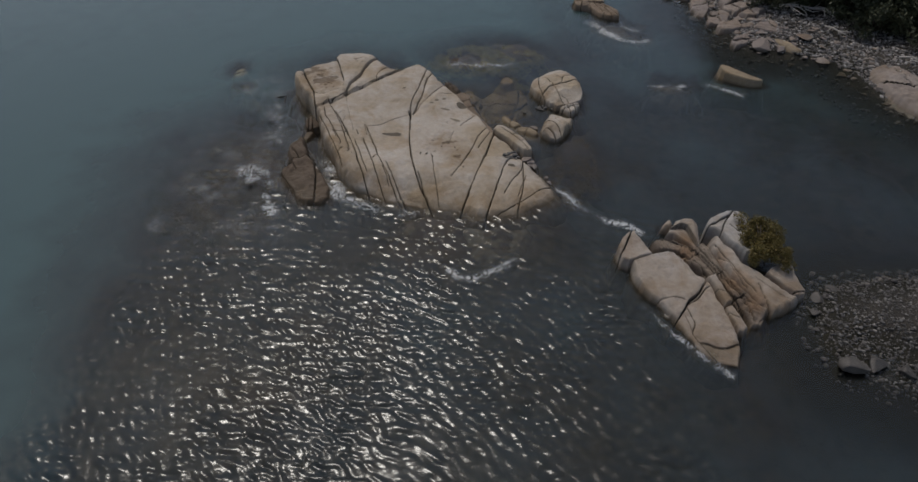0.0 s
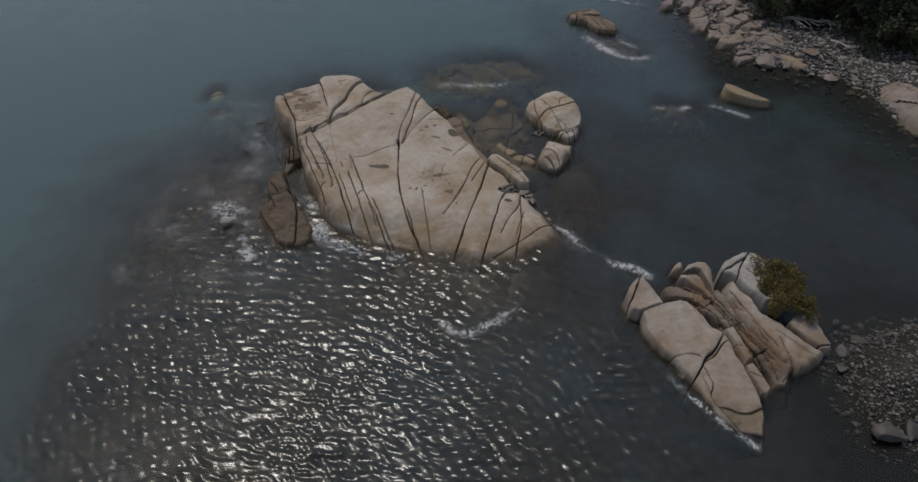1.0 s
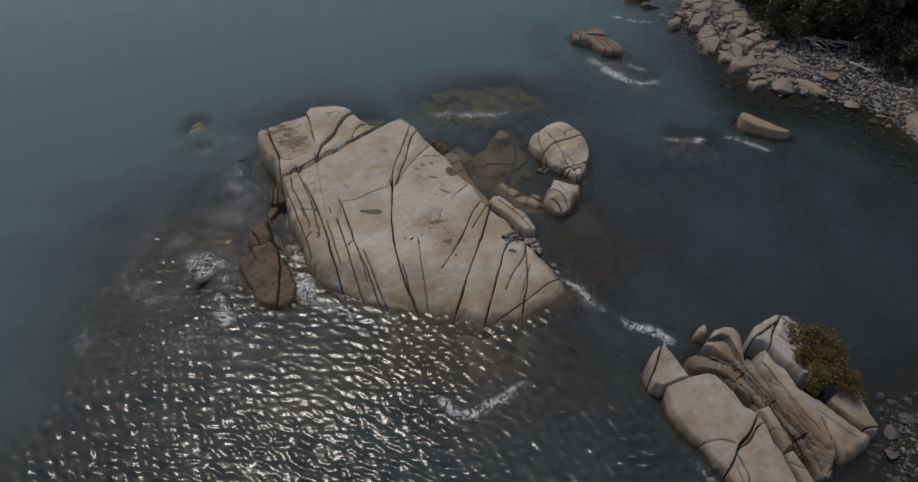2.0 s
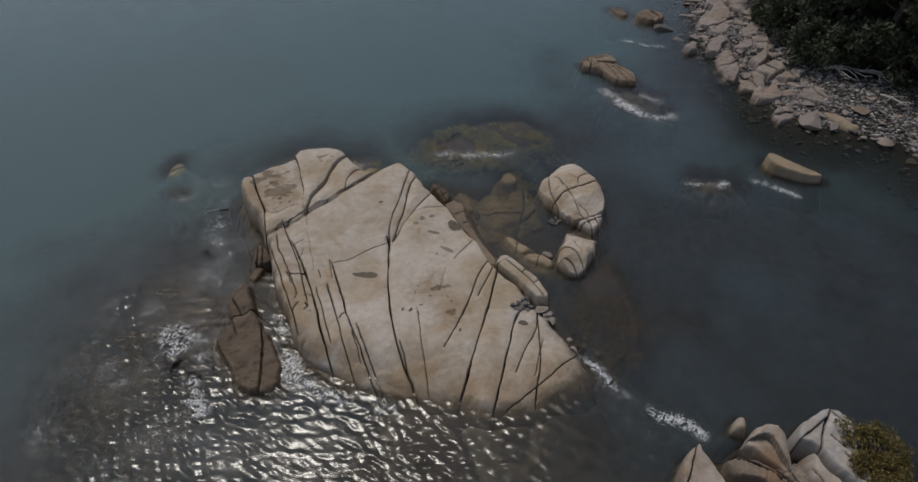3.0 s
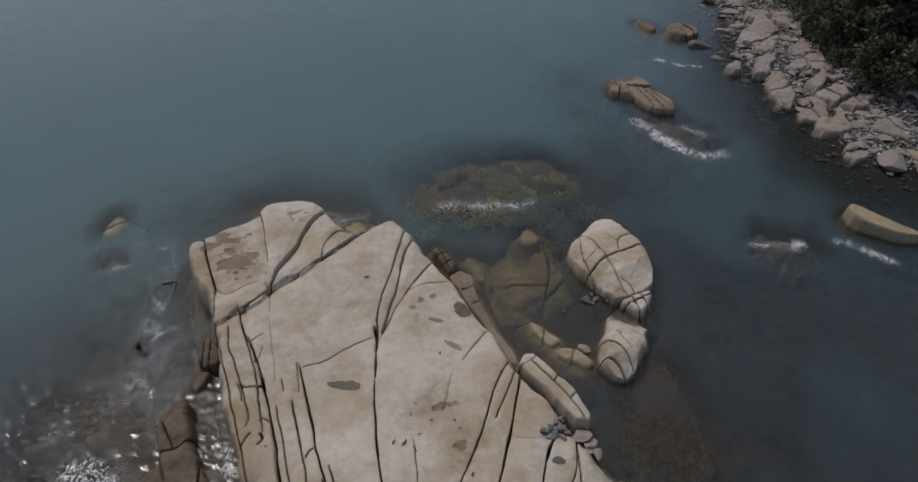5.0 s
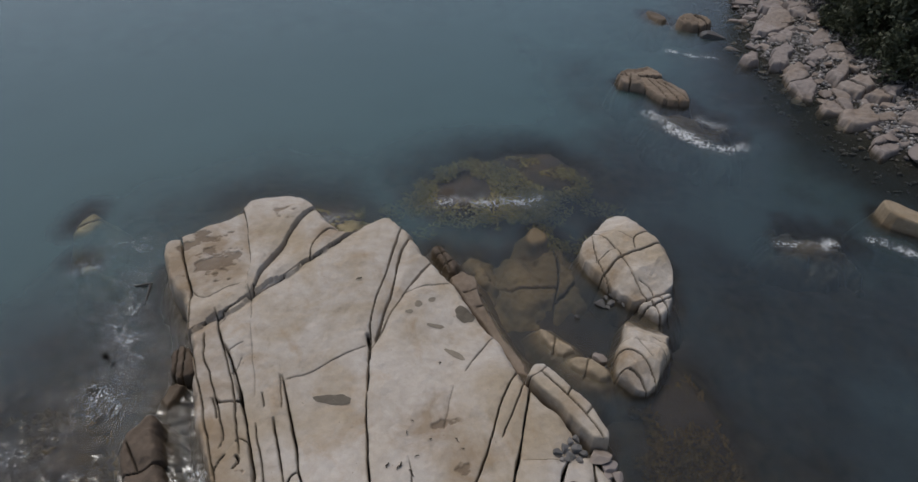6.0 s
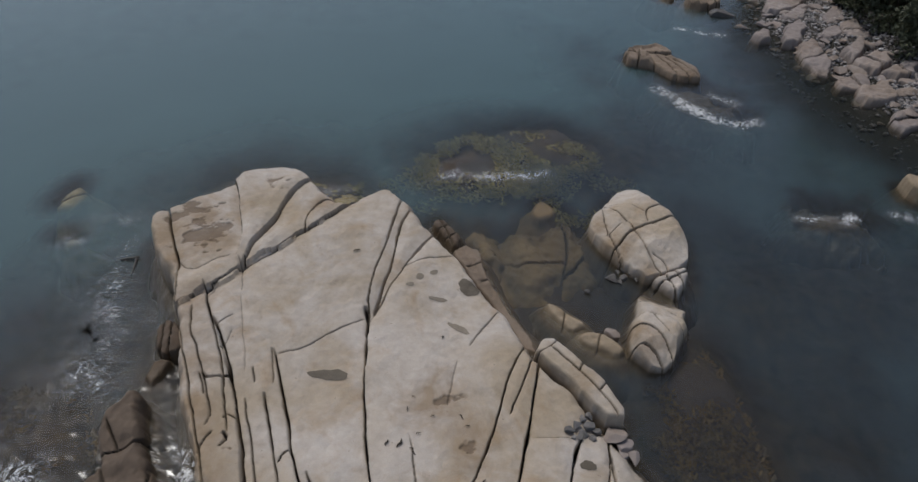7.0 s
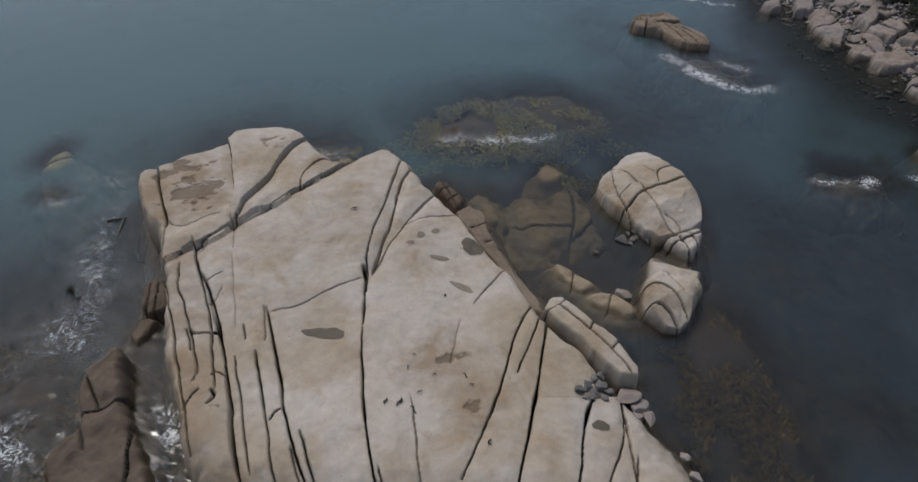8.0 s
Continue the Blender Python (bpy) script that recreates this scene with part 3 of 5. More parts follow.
# ---- the great rock ----
def great_top(x, y):
    def swell(cx, cy, r, a):
        return a * np.exp(-((x - cx) ** 2 + (y - cy) ** 2) / (r * r))
    h = 0.62 - 0.06 * (x + 1) + 0.02 * (y - 21)
    return h + swell(-2.6, 23.6, 1.5, 0.2) + swell(-2.8, 19.9, 1.5, -0.14) + swell(0.5, 21.8, 1.5, -0.10) + swell(-4.4, 25.2, 0.9, 0.12)


def great_edge(x, y):
    front = np.clip((19.0 - y + 0.25 * x) / 2.0, 0, 1)
    return 0.20 + 1.7 * front


def great_power(x, y):
    return 2.4 - 1.05 * np.clip((18.6 - y + 0.2 * x) / 1.6, 0, 1)


def great_apron(x, y):
    return 1.4 - 0.6 * np.clip((18.2 - y) / 1.5, 0, 1)


GREAT_OUTLINE = [(-7.25, 24.3), (-6.9, 24.6), (-6.3, 24.9), (-5.6, 25.55), (-5.45, 26.1), (-4.5, 26.35), (-3.8, 26.05), (-3.1, 25.1), (-2.75, 24.8),
                 (-2.15, 25.35), (-1.65, 25.55), (-1.1, 24.85), (-0.65, 24.0), (-0.2, 23.45), (0.4, 22.45), (0.9, 21.55), (1.25, 20.75), (1.5, 20.25),
                 (2.03, 19.5), (2.55, 18.8), (2.8, 18.3), (3.05, 18.0), (3.42, 17.1), (3.55, 16.65), (3.4, 16.35), (2.8, 16.0), (2.1, 15.6), (1.25, 15.45),
                 (0.7, 15.5), (0.4, 15.7), (-0.5, 15.85), (-1.5, 16.0), (-2.5, 16.4), (-3.6, 16.85), (-4.05, 17.2), (-4.45, 17.9), (-4.95, 19.15),
                 (-5.4, 20.3), (-5.8, 21.5), (-6.05, 22.1), (-6.65, 23.0), (-7.05, 23.7)]
GREAT_CRACKS = [
    # joints round the upper lobes
    ([(-6.0, 21.2), (-5.72, 21.38), (-5.6, 21.57), (-5.22, 21.87), (-5.09, 22.07), (-4.64, 22.62), (-4.07, 23.03), (-3.75, 23.43), (-3.29, 23.84), (-2.83, 24.49), (-2.58, 24.84), (-2.05, 25.4)], 0.045, 0.26, 0.12, 0.12),
    ([(-3.4, 26.15), (-3.52, 25.85), (-3.84, 25.5), (-4.05, 25.05), (-4.17, 24.55), (-4.23, 24.15), (-4.41, 23.7), (-4.56, 23.22), (-4.66, 22.62)], 0.062, 0.28, 0.11, -0.07),
    ([(-2.9, 24.7), (-3.14, 24.88), (-3.29, 24.76), (-3.49, 24.38), (-3.52, 23.95), (-3.5, 23.66)], 0.05, 0.2, 0.08),
    ([(-6.95, 24.7), (-6.8, 24.46), (-6.54, 23.75), (-6.25, 23.14), (-6.04, 22.75), (-5.92, 22.2), (-5.8, 21.7), (-5.72, 21.36)], 0.06, 0.28, 0.07),
    ([(-5.75, 26.1), (-5.6, 25.8), (-5.27, 24.95), (-5.05, 24.15), (-4.86, 23.54), (-4.82, 22.95)], 0.03, 0.04, 0.10, 0.14),
    ([(-5.8, 21.9), (-6.1, 21.72)], 0.035, 0.12, 0.04),
    ([(-6.0, 22.66), (-5.74, 22.4), (-5.44, 22.54), (-5.3, 22.75), (-4.95, 22.85)], 0.02, 0.05, 0.08),
    ([(-1.25, 25.4), (-1.34, 25.11), (-1.61, 23.52), (-1.95, 21.9), (-1.85, 21.37)], 0.045, 0.22, 0.07),
    ([(-1.13, 24.56), (-1.37, 24.0), (-1.47, 22.76), (-1.78, 21.42)], 0.06, 0.28, 0.10),
    ([(-0.5, 23.95), (-0.69, 23.64), (-1.35, 22.45), (-1.66, 21.62), (-1.83, 21.13)], 0.06, 0.30, 0.10),
    ([(-3.5, 20.37), (-3.05, 20.57), (-2.5, 20.94), (-1.95, 21.22)], 0.024, 0.10, 0.02),
    # the long middle joint
    ([(-1.85, 21.4), (-1.85, 20.52), (-1.81, 19.36), (-1.63, 18.17), (-1.41, 17.13), (-0.97, 16.16), (-0.72, 15.4)], 0.062, 0.36, 0.06),
    # bedding along the seaward side
    ([(-5.5, 20.9), (-5.41, 20.71), (-5.18, 20.21), (-5.0, 19.81), (-4.8, 19.3), (-4.59, 18.82), (-4.45, 18.49), (-4.27, 18.1), (-4.1, 17.6)], 0.045, 0.22, 0.04),
    ([(-5.37, 21.4), (-5.3, 21.09), (-5.2, 20.71), (-5.0, 20.42), (-4.79, 19.93), (-4.6, 19.57), (-4.54, 19.39), (-4.39, 19.11), (-4.35, 18.93), (-4.38, 18.73)], 0.036, 0.16, 0.03),
    ([(-4.8, 19.83), (-4.68, 19.61), (-4.58, 19.37)], 0.028, 0.12, 0.02),
    ([(-5.32, 22.05), (-5.27, 21.94), (-5.1, 21.48), (-4.9, 21.08), (-4.67, 20.55), (-4.46, 20.06), (-4.31, 19.66), (-4.22, 19.29), (-4.1, 18.93), (-3.99, 18.64)], 0.04, 0.2, 0.03),
    ([(-4.9, 21.12), (-4.73, 20.89), (-4.49, 20.41), (-4.28, 19.93), (-4.1, 19.47), (-3.92, 18.98), (-3.78, 18.58), (-3.58, 17.93), (-3.35, 17.28), (-3.15, 16.74), (-2.9, 16.1)], 0.06, 0.30, 0.05, 0.03),
    ([(-3.89, 19.34), (-3.7, 18.81), (-3.57, 18.42), (-3.41, 17.98), (-3.17, 17.27)], 0.03, 0.16, 0.03),
    ([(-3.57, 19.46), (-3.41, 18.95), (-3.29, 18.6), (-3.14, 18.2), (-2.95, 17.59), (-2.77, 17.03), (-2.61, 16.67), (-2.45, 16.2)], 0.046, 0.22, 0.04),
    ([(-3.6, 20.48), (-3.48, 20.18), (-3.36, 19.78), (-3.18, 19.27), (-3.04, 18.83), (-2.87, 18.25), (-2.66, 17.75), (-2.45, 17.26), (-2.25, 16.79), (-2.0, 16.2), (-1.75, 15.7)], 0.058, 0.28, 0.05, -0.03),
    ([(-3.64, 20.5), (-3.55, 20.1), (-3.46, 19.71)], 0.022, 0.10, 0.02),
    ([(-2.58, 17.95), (-2.31, 17.26), (-2.1, 16.79), (-1.95, 16.45), (-1.7, 15.9)], 0.046, 0.24, 0.04),
    ([(-2.66, 17.67), (-2.47, 17.1), (-2.36, 16.8)], 0.026, 0.12, 0.03),
    ([(-4.76, 19.85), (-4.6, 19.71), (-4.43, 19.77), (-4.2, 19.78)], 0.055, 0.14, 0.02),
    ([(-2.88, 18.35), (-3.0, 18.27), (-3.06, 18.1)], 0.05, 0.16, 0.03),
    ([(-4.13, 18.9), (-4.08, 18.99), (-3.91, 18.9)], 0.04, 0.12, 0.03),
    ([(-4.36, 18.22), (-4.32, 18.43), (-4.24, 18.62)], 0.04, 0.12, 0.04),
    ([(-4.05, 18.62), (-3.95, 18.5), (-4.05, 18.35)], 0.07, 0.10, 0.05),
    ([(-4.79, 20.95), (-4.7, 21.08), (-4.53, 21.22)], 0.022, 0.08, 0.02),
    ([(-4.52, 21.8), (-4.3, 21.0), (-4.15, 20.47), (-4.01, 19.92)], 0.014, 0.04, 0.02),
    ([(-3.9, 20.03), (-3.79, 19.69)], 0.026, 0.08, 0.02),
    ([(-4.76, 22.75), (-4.63, 22.41), (-4.52, 21.88)], 0.016, 0.06, 0.02),
    ([(-5.2, 21.7), (-5.1, 21.95)], 0.02, 0.08, 0.02),
    ([(-4.62, 20.35), (-4.5, 20.55), (-4.46, 20.85)], 0.018, 0.06, 0.02),
    ([(-1.36, 17.35), (-1.19, 16.82), (-1.06, 16.3)], 0.03, 0.14, 0.03),
    ([(-0.95, 18.6), (-0.88, 18.2), (-0.82, 17.71), (-0.75, 17.07), (-0.67, 16.66), (-0.55, 15.8)], 0.022, 0.10, 0.015),
    ([(-1.95, 21.55), (-1.87, 21.25), (-1.86, 20.8)], 0.13, 0.16, 0.05),
    # fan of joints at the landward end
    ([(1.3, 20.75), (0.85, 19.85), (0.46, 18.54), (-0.15, 17.19)], 0.045, 0.26, 0.05),
    ([(1.55, 20.4), (1.43, 20.05), (1.09, 18.64), (0.73, 17.41), (0.41, 16.31), (0.06, 15.2)], 0.062, 0.36, 0.06),
    ([(1.38, 20.38), (1.12, 19.67), (0.81, 19.05)], 0.03, 0.14, 0.04),
    ([(2.06, 18.67), (1.86, 18.34), (1.52, 17.07), (1.18, 15.85), (0.97, 15.1)], 0.06, 0.34, 0.06),
    ([(2.53, 18.69), (2.44, 17.97), (1.95, 17.08), (1.71, 16.48)], 0.03, 0.16, 0.03),
    ([(2.6, 18.85), (2.53, 18.69), (2.47, 17.67), (2.42, 16.83), (2.21, 16.09), (2.11, 15.5)], 0.045, 0.26, 0.05),
    ([(2.56, 17.65), (2.35, 16.9), (2.19, 16.4)], 0.025, 0.12, 0.02),
    ([(3.6, 17.3), (3.42, 17.16), (2.83, 16.6), (2.28, 16.16), (1.76, 15.74), (1.28, 15.4)], 0.03, 0.14, 0.04),
    ([(1.06, 18.64), (1.5, 18.6), (2.06, 18.67), (2.6, 18.85)], 0.035, 0.10, 0.07),
    ([(0.95, 21.6), (0.78, 21.45), (0.35, 20.91), (0.16, 20.56)], 0.022, 0.10, 0.02),
    ([(-1.26, 22.67), (-0.77, 22.94), (-0.1, 23.1)], 0.022, 0.10, 0.03),
    ([(-0.1, 20.2), (-0.3, 19.2)], 0.015, 0.05, 0.02),
]
GREAT_STAINS = [(-6.4, 23.6, 1.3), (-5.5, 21.4, 0.9), (-5.1, 19.9, 0.8), (-4.5, 18.4, 0.9), (-3.7, 17.2, 1.0), (-2.9, 16.4, 0.8), (-1.2, 16.0, 0.8), (0.3, 15.9, 0.8), (2.2, 16.0, 0.8), (-5.9, 24.2, 1.0), (-5.6, 23.3, 0.9), (-6.2, 22.8, 0.7), (-5.3, 20.6, 0.7), (-4.8, 19.0, 0.8), (-4.2, 17.8, 0.9), (-0.6, 16.7, 0.9), (-2.6, 16.9, 0.8),
                (1.3, 16.2, 0.9), (2.8, 16.6, 0.8), (-3.2, 24.6, 0.5), (-0.5, 19.3, 0.9), (0.0, 18.5, 0.8), (-3.3, 16.3, 0.8), (-3.9, 17.3, 0.7)]
GREAT_SCALES = [(-6.2, 24.1, 0.8), (-5.7, 23.4, 0.8), (-5.75, 24.5, 0.6), (-5.3, 23.9, 0.5), (-4.3, 25.5, 0.45), (-3.95, 18.4, 0.3), (-0.3, 19.0, 0.55), (0.05, 18.6, 0.4)]
great = outcrop("rock_outcrop", GREAT_OUTLINE, GREAT_CRACKS, great_top, GRANITE,
                "broad tan granite rock split by dark cracks, washed by the sea", great_edge, great_apron, 0.018, chips=0.012, scales=GREAT_SCALES, seed=11, rough=0.04, warp=0.06, power=great_power, stains=GREAT_STAINS)

# ---- rocks round it ----
outcrop("rock", [(-6.44, 18.84), (-6.44, 19.21), (-6.27, 19.45), (-6.15, 19.75), (-5.85, 19.75), (-5.72, 19.27), (-5.55, 18.84), (-5.28, 18.19), (-5.07, 17.85), (-4.86, 17.58), (-4.6, 17.13), (-4.44, 16.63), (-4.5, 16.2), (-5.04, 16.1), (-5.63, 16.3),
                 (-5.85, 16.88), (-6.17, 17.27), (-6.44, 17.73), (-6.41, 18.03), (-6.2, 18.3), (-6.28, 18.56)],
        [([(-6.5, 18.42), (-6.3, 18.46), (-5.88, 18.52), (-5.56, 18.8), (-5.4, 18.95)], 0.07, 0.32, 0.10, 0.05), ([(-5.3, 18.25), (-5.24, 18.02), (-5.08, 17.52), (-5.06, 17.05), (-4.97, 16.45), (-4.95, 15.95)], 0.05, 0.24, 0.06, -0.05),
         ([(-6.29, 19.12), (-5.98, 18.65), (-5.9, 18.52)], 0.04, 0.2, 0.05), ([(-6.26, 18.48), (-6.05, 18.2), (-5.87, 17.87)], 0.028, 0.14, 0.05), ([(-6.5, 17.85), (-6.41, 17.65), (-6.06, 17.16), (-5.78, 16.77), (-5.6, 16.2)], 0.045, 0.22, 0.07)],
        lambda x, y: np.clip(0.34 + 0.10 * (y - 18), 0.16, 1), GRANITE_WET, "low dark brown weed-stained rock awash beside the large outcrop", 0.16, 1.7, 0.022, chips=0.05, seed=31, rough=0.05, power=2.0, corners=1, warp=0.06, settle=0.05)
outcrop("rock", [(-6.26, 21.3), (-6.1, 21.53), (-5.88, 21.5), (-5.6, 21.1), (-5.47, 20.85), (-5.63, 20.7), (-5.9, 20.68), (-6.1, 20.86)],
        [([(-6.1, 21.6), (-6.02, 21.1), (-5.98, 20.6)], 0.05, 0.28, 0.03), ([(-5.93, 21.55), (-5.85, 21.0), (-5.8, 20.6)], 0.05, 0.28, 0.03), ([(-6.2, 21.4), (-6.12, 20.9)], 0.035, 0.2, 0.02)],
        lambda x, y: 0.30 + 0.12 * (y - 21.0), GRANITE_WET, "dark narrow ledge of upright split rock beside the outcrop", 0.06, 2.2, 0.02, chips=0.05, seed=33, rough=0.03, power=2.2, corners=0, warp=0.03)
outcrop("rock", [(-5.72, 20.6), (-5.77, 20.43), (-5.93, 20.05), (-6.13, 20.25), (-6.1, 20.6), (-5.9, 20.66)], [], lambda x, y: 0.14 + 0.2 * (y - 20.3), GRANITE_WET,
        "dark wedge of rock awash beside the outcrop", 0.08, 1.4, 0.022, chips=0.04, seed=34, rough=0.02, corners=0, warp=0.03)
outcrop("rock", [(1.42, 20.5), (1.58, 20.78), (1.85, 20.82), (2.1, 20.55), (2.4, 20.1), (2.68, 19.75), (2.92, 19.15), (2.85, 18.92), (2.55, 18.95), (2.05, 19.72)],
        [([(1.4, 20.4), (1.75, 20.55), (2.0, 20.85)], 0.03, 0.15, 0.03), ([(1.75, 20.55), (2.3, 19.8), (2.75, 19.0)], 0.03, 0.14, 0.03), ([(2.35, 20.2), (2.2, 19.95)], 0.025, 0.12, 0.02), ([(2.7, 19.75), (2.5, 19.5)], 0.025, 0.12, 0.02)],
        0.46, GRANITE, "long splintered granite slab lying along the outcrop", 0.05, 1.8, 0.02, chips=0.02, seed=35, corners=0, rough=0.02, warp=0.03, settle=0.06, stains=[(2.3, 19.7, 0.5)])
outcrop("rock", [(-0.66, 24.9), (-0.34, 25.1), (0.1, 24.4), (0.06, 23.9), (-0.2, 24.0)],
        [([(-0.5, 24.5), (-0.1, 24.75)], 0.03, 0.2, 0.03), ([(-0.3, 24.2), (0.1, 24.4)], 0.03, 0.2, 0.03), ([(-0.45, 24.95), (-0.1, 24.0)], 0.03, 0.15, 0.03)],
        0.26, GRANITE_WET, "small red-brown cracked rock in the gap by the outcrop", 0.16, 1.2, 0.025, chips=0.06, seed=37, corners=1, rough=0.03)
outcrop("rock", [(-0.1, 23.7), (0.19, 23.88), (0.48, 23.7), (0.6, 23.18), (0.78, 22.5), (1.12, 21.75), (1.45, 21.2), (1.55, 20.75), (1.3, 20.82), (0.9, 21.62), (0.32, 22.7), (0.06, 23.28)],
        [([(0.2, 23.2), (0.7, 23.35)], 0.04, 0.2, 0.04), ([(0.5, 22.75), (0.9, 22.85)], 0.03, 0.15, 0.03), ([(0.65, 23.3), (1.35, 21.4)], 0.03, 0.1, 0.03)],
        lambda x, y: 0.10 + 0.07 * (y - 21.5), GRANITE_BROWN, "chain of worn granite blocks along the edge of the outcrop", 0.05, 0.9, 0.022, chips=0.03, seed=39, corners=0, warp=0.04, rough=0.02, settle=0.05)
outcrop("rock", [(3.33, 24.75), (3.75, 25.35), (4.08, 25.75), (4.5, 26.15), (4.93, 25.92), (5.2, 25.35), (5.36, 25.05), (5.53, 24.5), (5.6, 24.0), (5.5, 23.55), (5.28, 23.1), (4.74, 22.86), (4.32, 22.65), (4.12, 22.85), (3.82, 23.25), (3.52, 23.7), (3.28, 24.2)],
        [([(3.6, 25.3), (3.7, 25.15), (3.62, 24.4), (3.7, 23.6), (3.9, 23.0)], 0.04, 0.22, 0.06), ([(3.7, 25.3), (3.91, 24.95), (4.12, 24.46), (4.26, 24.04), (4.43, 23.09), (4.65, 22.7)], 0.035, 0.2, 0.05),
         ([(3.3, 23.25), (3.75, 23.61), (4.2, 24.05), (4.88, 24.36), (5.7, 24.7)], 0.035, 0.2, 0.06), ([(4.66, 24.35), (4.68, 24.6), (4.76, 24.84), (5.3, 25.1)], 0.045, 0.2, 0.07),
         ([(3.6, 24.0), (4.12, 24.35)], 0.03, 0.14, 0.03), ([(3.85, 25.2), (4.3, 25.1), (4.7, 24.7)], 0.018, 0.06, 0.02), ([(4.5, 23.3), (4.75, 23.1), (4.8, 22.8)], 0.025, 0.1, 0.03)],
        0.62, GRANITE, "rounded cracked granite boulder rising from the shallows", 0.34, 2.4, 0.02, chips=0.035, facets=6, stains=[(3.6, 23.6, 0.6), (3.5, 24.4, 0.4), (4.3, 22.8, 0.4)], seed=41, rough=0.035, power=2.3)
outcrop("rock", [(4.35, 22.72), (4.81, 22.95), (5.35, 23.15), (5.25, 22.75), (5.05, 22.4), (4.79, 22.16), (4.55, 22.45)],
        [([(4.4, 22.5), (4.9, 22.7), (5.4, 23.0)], 0.03, 0.15, 0.03), ([(4.9, 23.1), (5.1, 22.3)], 0.03, 0.15, 0.03), ([(4.65, 22.95), (4.85, 22.15)], 0.03, 0.12, 0.02)],
        0.34, GRANITE, "low broken granite blocks between two boulders", 0.16, 1.4, 0.022, chips=0.06, seed=43, rough=0.04, corners=1)
outcrop("rock", [(3.95, 22.2), (4.45, 22.6), (4.72, 22.42), (4.8, 22.04), (4.88, 21.61), (4.65, 21.1), (4.28, 20.55), (4.05, 20.2), (3.8, 20.18), (3.55, 20.36), (3.3, 20.7), (3.5, 21.2), (3.75, 21.6)],
        [([(3.75, 22.1), (4.19, 21.67), (4.9, 21.2)], 0.04, 0.2, 0.07), ([(3.6, 21.5), (4.33, 21.4), (4.7, 20.8)], 0.03, 0.15, 0.04), ([(3.3, 21.15), (3.88, 21.14), (4.13, 20.66), (4.2, 20.3)], 0.028, 0.14, 0.04),
         ([(3.2, 20.55), (3.75, 20.71), (4.0, 20.1)], 0.025, 0.12, 0.03), ([(4.0, 21.5), (4.2, 20.9)], 0.018, 0.06, 0.02)],
        0.46, GRANITE, "rounded tan granite boulder with fine cracks", 0.28, 2.4, 0.02, chips=0.035, facets=6, stains=[(3.7, 20.5, 0.6), (3.5, 21.0, 0.5)], seed=45, rough=0.035, power=2.3)
outcrop("rock", [(1.86, 21.97), (2.03, 22.1), (2.36, 21.83), (2.72, 21.45), (2.48, 21.3), (2.26, 21.36)], [([(2.15, 21.35), (2.3, 21.9)], 0.02, 0.08, 0.02)], 0.15, GRANITE_GOLD,
        "low tan rock barely above the water", 0.16, 0.8, 0.022, chips=0.05, seed=47, corners=1, rough=0.03)
outcrop("rock", [(2.45, 21.24), (2.8, 21.33), (3.16, 21.0), (3.38, 20.8), (3.2, 20.6), (2.84, 20.75), (2.52, 20.98)], [([(2.75, 20.75), (2.95, 21.25)], 0.02, 0.08, 0.02)], 0.16, GRANITE_GOLD,
        "low tan rock barely above the water", 0.16, 0.8, 0.022, chips=0.05, seed=49, corners=1, rough=0.03)
# drowned slabs in the inner pool and seaward
outcrop("drowned_slab", [(1.16, 24.35), (1.9, 25.04), (2.62, 25.27), (3.31, 24.9), (3.4, 24.3), (3.17, 23.67), (2.44, 23.08), (1.72, 22.7), (1.1, 22.9), (1.0, 23.6)],
        [([(2.75, 25.5), (2.85, 24.6), (2.6, 23.6), (2.4, 22.9)], 0.035, 0.15, 0.03), ([(2.55, 23.3), (3.0, 23.9), (3.5, 24.5)], 0.035, 0.15, 0.03), ([(1.0, 23.9), (1.8, 23.7), (2.7, 23.9)], 0.02, 0.1, 0.03)], lambda x, y: 0.20 + 0.02 * (y - 24), GRANITE_SUNK,
        "ochre slab of rock lying just under water", 0.45, 0.3, 0.035, seed=51, rough=0.10, chips=0.10, warp=0.25).location.z -= 0.47
outcrop("drowned_slab", [(1.97, 25.65), (2.1, 25.95), (2.34, 26.04), (2.67, 25.77), (2.62, 25.35), (2.0, 25.2)], [], lambda x, y: 0.24 + 0 * x, GRANITE_SUNK,
        "rounded ochre stone lying just under water", 0.14, 1.2, 0.03, seed=53, rough=0.03).location.z -= 0.27
outcrop("drowned_slab", [(0.3, 24.7), (0.75, 24.95), (1.0, 24.5), (1.05, 23.7), (0.76, 23.75)], [([(0.4, 24.3), (1.1, 24.1)], 0.03, 0.12, 0.03)], lambda x, y: 0.22 + 0 * x, GRANITE_SUNK,
        "triangular ochre slab lying just under water", 0.2, 0.6, 0.03, seed=55, rough=0.06, chips=0.08, warp=0.15).location.z -= 0.40
outcrop("drowned_slab", [(-10.72, 25.9), (-10.76, 26.54), (-10.54, 27.1), (-10.28, 27.15), (-10.05, 26.45), (-10.2, 25.95)], [([(-10.75, 26.3), (-10.35, 26.6), (-10.1, 27.0)], 0.03, 0.1, 0.05)], lambda x, y: 0.3 + 0 * x, GRANITE_REEF,
        "pale yellow drowned rock seen through green water", 0.14, 1.6, 0.035, seed=57, rough=0.06, chips=0.05).location.z -= 0.50
